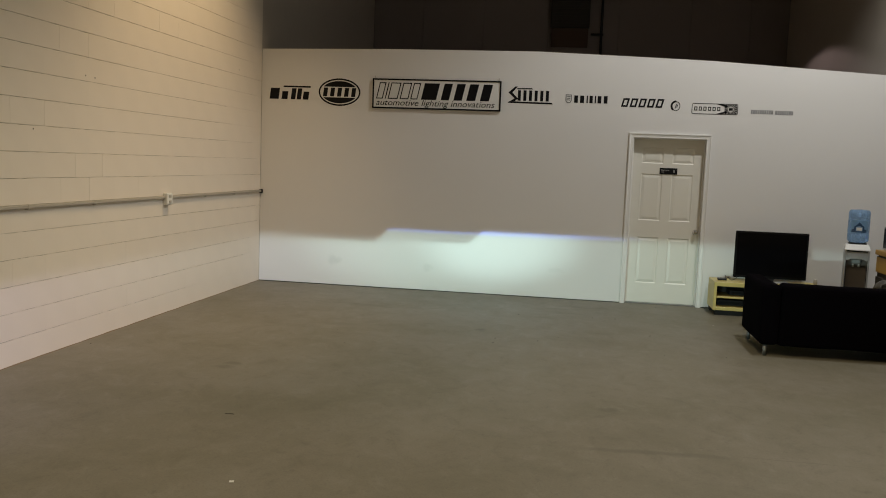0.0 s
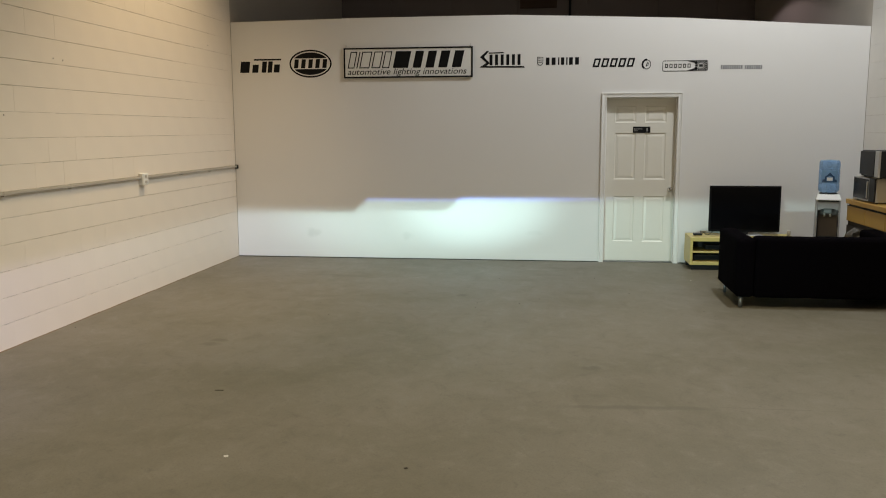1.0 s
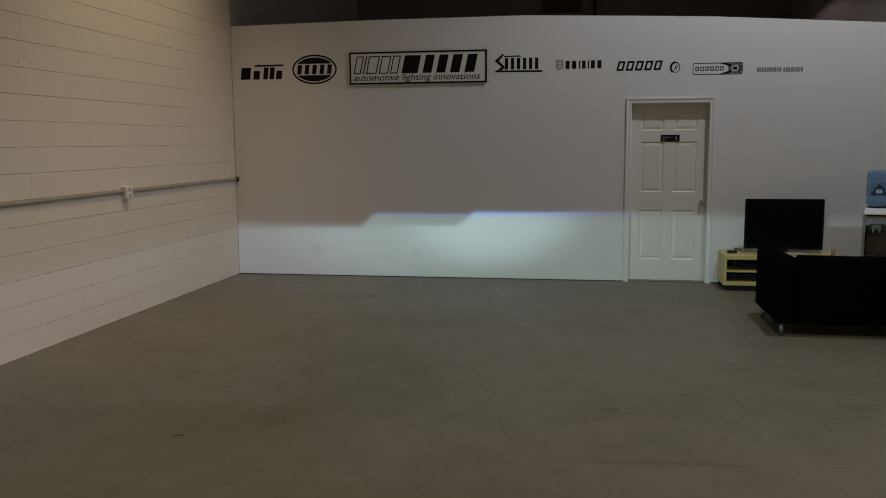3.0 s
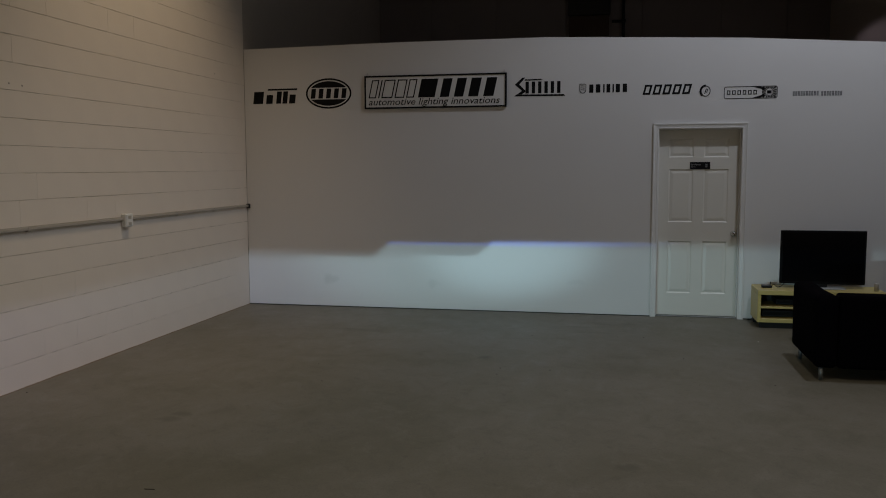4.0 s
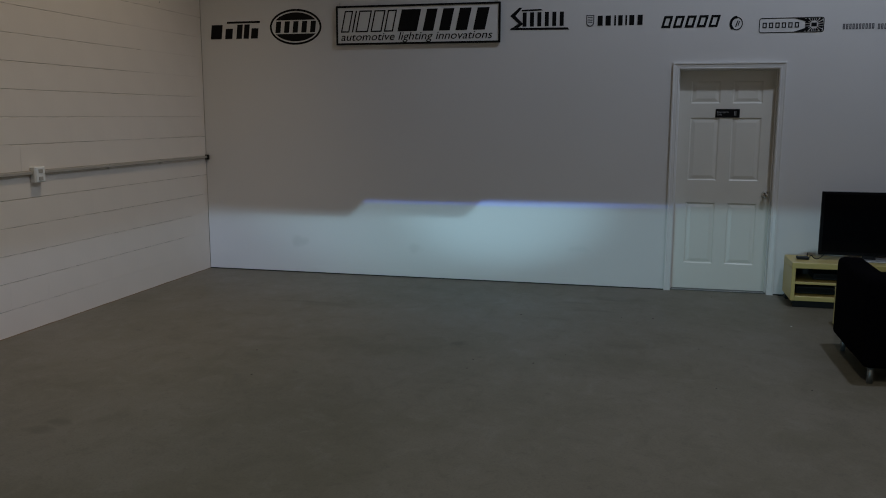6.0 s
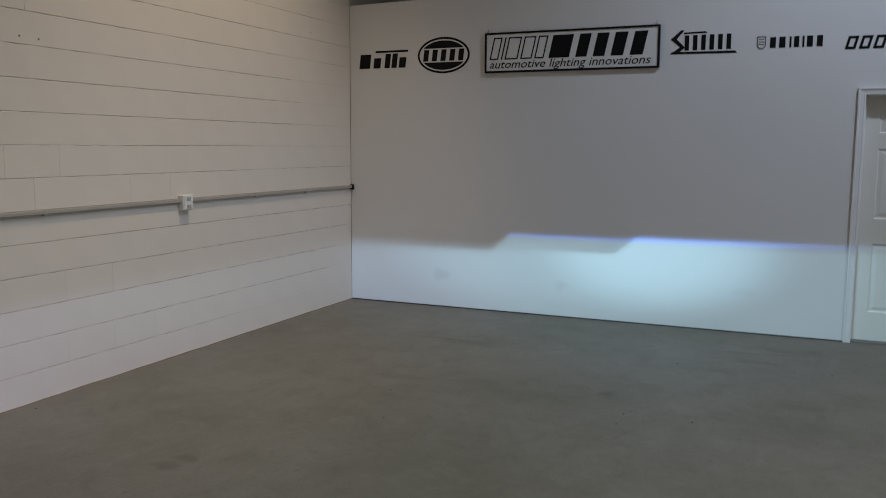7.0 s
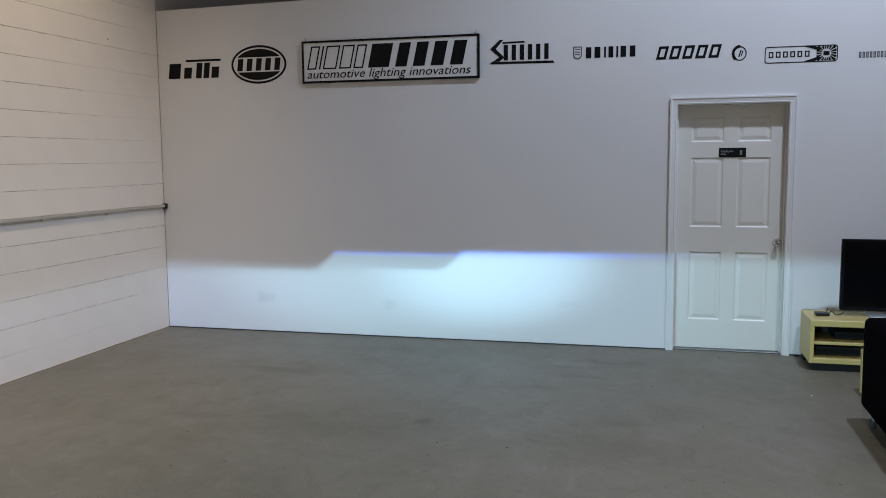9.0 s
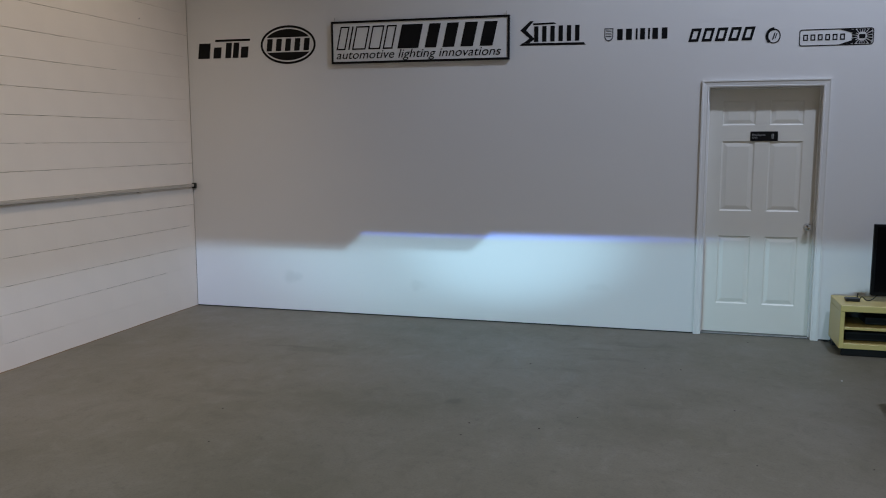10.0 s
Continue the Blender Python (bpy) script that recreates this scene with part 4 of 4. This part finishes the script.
# ---- specks on the floor ----
for name, x, y, w, d, a, words in (("floor_scrap", 2.50, -6.71, 0.024, 0.022, 20, "small pale scrap lying on the concrete floor"), ("twig", 2.03, -5.65, 0.06, 0.004, 5, "thin dark sliver lying on the concrete floor"),
        ("floor_scrap", 3.455, -6.75, 0.02, 0.015, 40, "tiny dark crumb on the concrete floor"),
        ("floor_scrap", 5.72, -1.22, 0.012, 0.010, 15, "small pale scrap lying on the concrete floor")):
    s = boxes(((-w / 2, -d / 2, 0), (w / 2, d / 2, 0.004)), bevel=0.0015)
    ob = solid(name, s, BOARD if "pale" in words else DEBRIS, words, "debris", at=(x, y, 0.0))
    ob.rotation_euler.z = radians(a)


# crumbs of grit, each a little irregular chip
rng = random.Random(11)
for x, y in ((1.93, -2.85), (2.15, -3.38), (3.46, -2.71), (3.46, -2.92), (3.59, -1.34), (4.06, -2.45), (3.87, -2.70), (4.41, -1.25), (4.97, -2.08),
        (5.02, -2.96), (5.58, -2.86), (5.19, -0.24), (4.66, -1.22), (0.11, -4.12)):
    chip = bmesh.new()
    bmesh.ops.create_icosphere(chip, subdivisions=1, radius=0.0048)
    for v in chip.verts:
        v.co *= rng.uniform(0.6, 1.3)
    bmesh.ops.scale(chip, verts=chip.verts, vec=(1.5, 0.9, 0.5))
    lift = -min(v.co.z for v in chip.verts)
    ob = solid("grit_crumb", chip, DEBRIS, "tiny dark crumb of grit on the concrete floor", "debris", at=(x, y, lift), group="grit on the floor")
    ob.rotation_euler.z = rng.uniform(0, 3)
for y, z in ((-0.75, 2.70), (-4.00, 2.28), (-3.86, 2.275), (-4.70, 1.80)):
    plug = rod(bmesh.new(), (-0.010, 0, 0), (0.0012, 0, 0), 0.009, 10, 0.006)
    solid("wall_plug", plug, DEBRIS, "small dark screw plug in the cream block wall", "wall plug", at=(0.0, y, z), group="plugs in the block wall")

# ---- unseen stand-ins for the car's headlamps behind the camera's start ----
def headlamp(x, begin, end, below, above):
    lamp = thing("headlamp", (x, LAMP_Y, 0), "unseen stand-in for a car headlamp, with cut-off shield and added floor post", "headlamp", "pair of headlamps")
    z = LAMP_Z
    shell = bmesh.new()
    for lo, hi in (((-0.11, -0.10, z - 0.10), (0.11, -0.085, z + 0.10)), ((-0.11, -0.085, z + 0.09), (0.11, 0.02, z + 0.10)), ((-0.11, -0.085, z - 0.10), (0.11, 0.02, z - 0.09)),
            ((-0.11, -0.085, z - 0.09), (-0.10, 0.02, z + 0.09)), ((0.10, -0.085, z - 0.09), (0.11, 0.02, z + 0.09))):
        box(shell, lo, hi)
    part("housing", shell, BLACK, lamp)
    # the shield hides all above the stepped line; reach 0.30 m ahead of the source
    shield, d = bmesh.new(), 0.30
    k = d / -LAMP_Y
    low, high = (below - z) * k, (above - z) * k
    flat(shield, [(-0.40, z + low), (begin * k, z + low), (end * k, z + high), (0.40, z + high), (0.40, z + 0.42), (-0.40, z + 0.42)], d, 0.002)
    part("shield", shield, BLACK, lamp)
    for u in (-0.11, 0.11):
        part("shield_arm", boxes(((u - 0.005, -0.09, z + 0.10), (u + 0.005, d, z + 0.12))), BLACK, lamp)
    # post and base are added to carry the lamp; the car is not built
    part("post", rod(bmesh.new(), (0, -0.06, 0.02), (0, -0.06, z - 0.10), 0.02), STEEL, lamp)
    part("base_plate", boxes(((-0.15, -0.2, 0), (0.15, 0.08, 0.02)), bevel=0.004), BLACK, lamp)


for x, cut in zip(LAMP_X, CUTOFF):
    headlamp(x, *cut)


# ---- blocks of the side walls ----
BW, BH = 0.4064, 0.2032


def block_mesh(name, width, gap, seam, variant, paint):
    """A block's face with soft edges and sides running back into the wall, centred on its face; the ragged joint lies above it."""
    me = bpy.data.meshes.new(name)
    w, lo, steps = (width - seam) / 2, -BH / 2, 9
    vs, fs = [], []
    for inset, depth in ((1, 0.0), (0, 0.003), (0, 0.012)):
        top = []
        for k in range(steps + 1):
            u = 1 - 2 * k / steps
            ragged = 0.80 + 1.2 * noise.noise(Vector((u * width * 11, variant * 5.7, gap * 310)))
            g = gap * max(0.1, min(1.4, ragged))
            top.append((-min(depth, g * 0.6 if depth < 0.01 else depth), u * (w - inset * seam), BH / 2 - g - inset * min(0.003, g * 0.6)))
        x = top[0][0]
        vs += [(x, -w + inset * seam, lo + 0.0003 * inset), (x, w - inset * seam, lo + 0.0003 * inset)] + top
    n = steps + 3
    fs.append(tuple(range(n)))
    for ring in (0, n):
        fs += [(ring + k, ring + n + k, ring + n + (k + 1) % n, ring + (k + 1) % n) for k in range(n)]
    me.from_pydata(vs, [], fs)
    me.materials.append(paint)
    return me


# paint has filled many joints: open, half filled and nearly closed ones, and a few open upright seams
KINDS = [(0.0048, 0.0), (0.0028, 0.0), (0.0006, 0.0), (0.0048, 0.0012)]
BLOCKS = {}


def block(width, kind, variant, paint):
    key = (round(width, 3), kind, variant, paint.name)
    if key not in BLOCKS:
        BLOCKS[key] = block_mesh("block", width, *KINDS[kind], variant, paint)
    return BLOCKS[key]


def lay_blocks(wall, face, inward, courses, near, south, seed, paint):
    """Courses in running bond on one wall; those beside the walk are blocks of their own, the rest one mesh."""
    rng = random.Random(seed)
    vs, fs = [], []
    for course in range(courses):
        z = (course + 0.5) * BH
        edge, y = (-0.09 if course % 2 else -0.293), -0.004
        while y > south + BW:
            width = y - edge if y > -0.01 else BW
            at = y - width / 2
            filled = noise.noise(Vector((at * 0.55, course * 7.3, seed * 3.1))) * 0.7 + (at + 1.3) * 0.3
            upright = rng.random() < 0.10 and at < -2.0
            kind = 3 if upright else 2 if at > -0.14 else 0 if filled < 0.12 else 1 if filled < 0.30 else 2
            off = rng.uniform(-0.0003, 0.0003) if kind == 3 else 0.0
            me = block(width, kind, rng.randrange(5), paint)
            if course < near[0] and at > near[1]:
                ob = new("block", me)
                ob.parent, ob.location = wall, (face + off, at, z)
                ob.scale.x = inward
            else:
                base = len(vs)
                vs += [(face + inward * v.co.x + off, v.co.y + at, v.co.z + z) for v in me.vertices]
                fs += [tuple(base + k for k in p.vertices) for p in me.polygons]
            y -= width
    me = bpy.data.meshes.new("blocks")
    me.from_pydata(vs, [], fs)
    me.materials.append(paint)
    rest = tagged(new("blocks", me), kind="stuff")
    rest.parent = wall


lay_blocks(wall_west, 0.0, 1, 37, (19, -6.2), SOUTH, 4, BLOCK)
lay_blocks(wall_east, EAST, -1, 37, (16, -2.6), SOUTH, 7, PALEBLOCK)
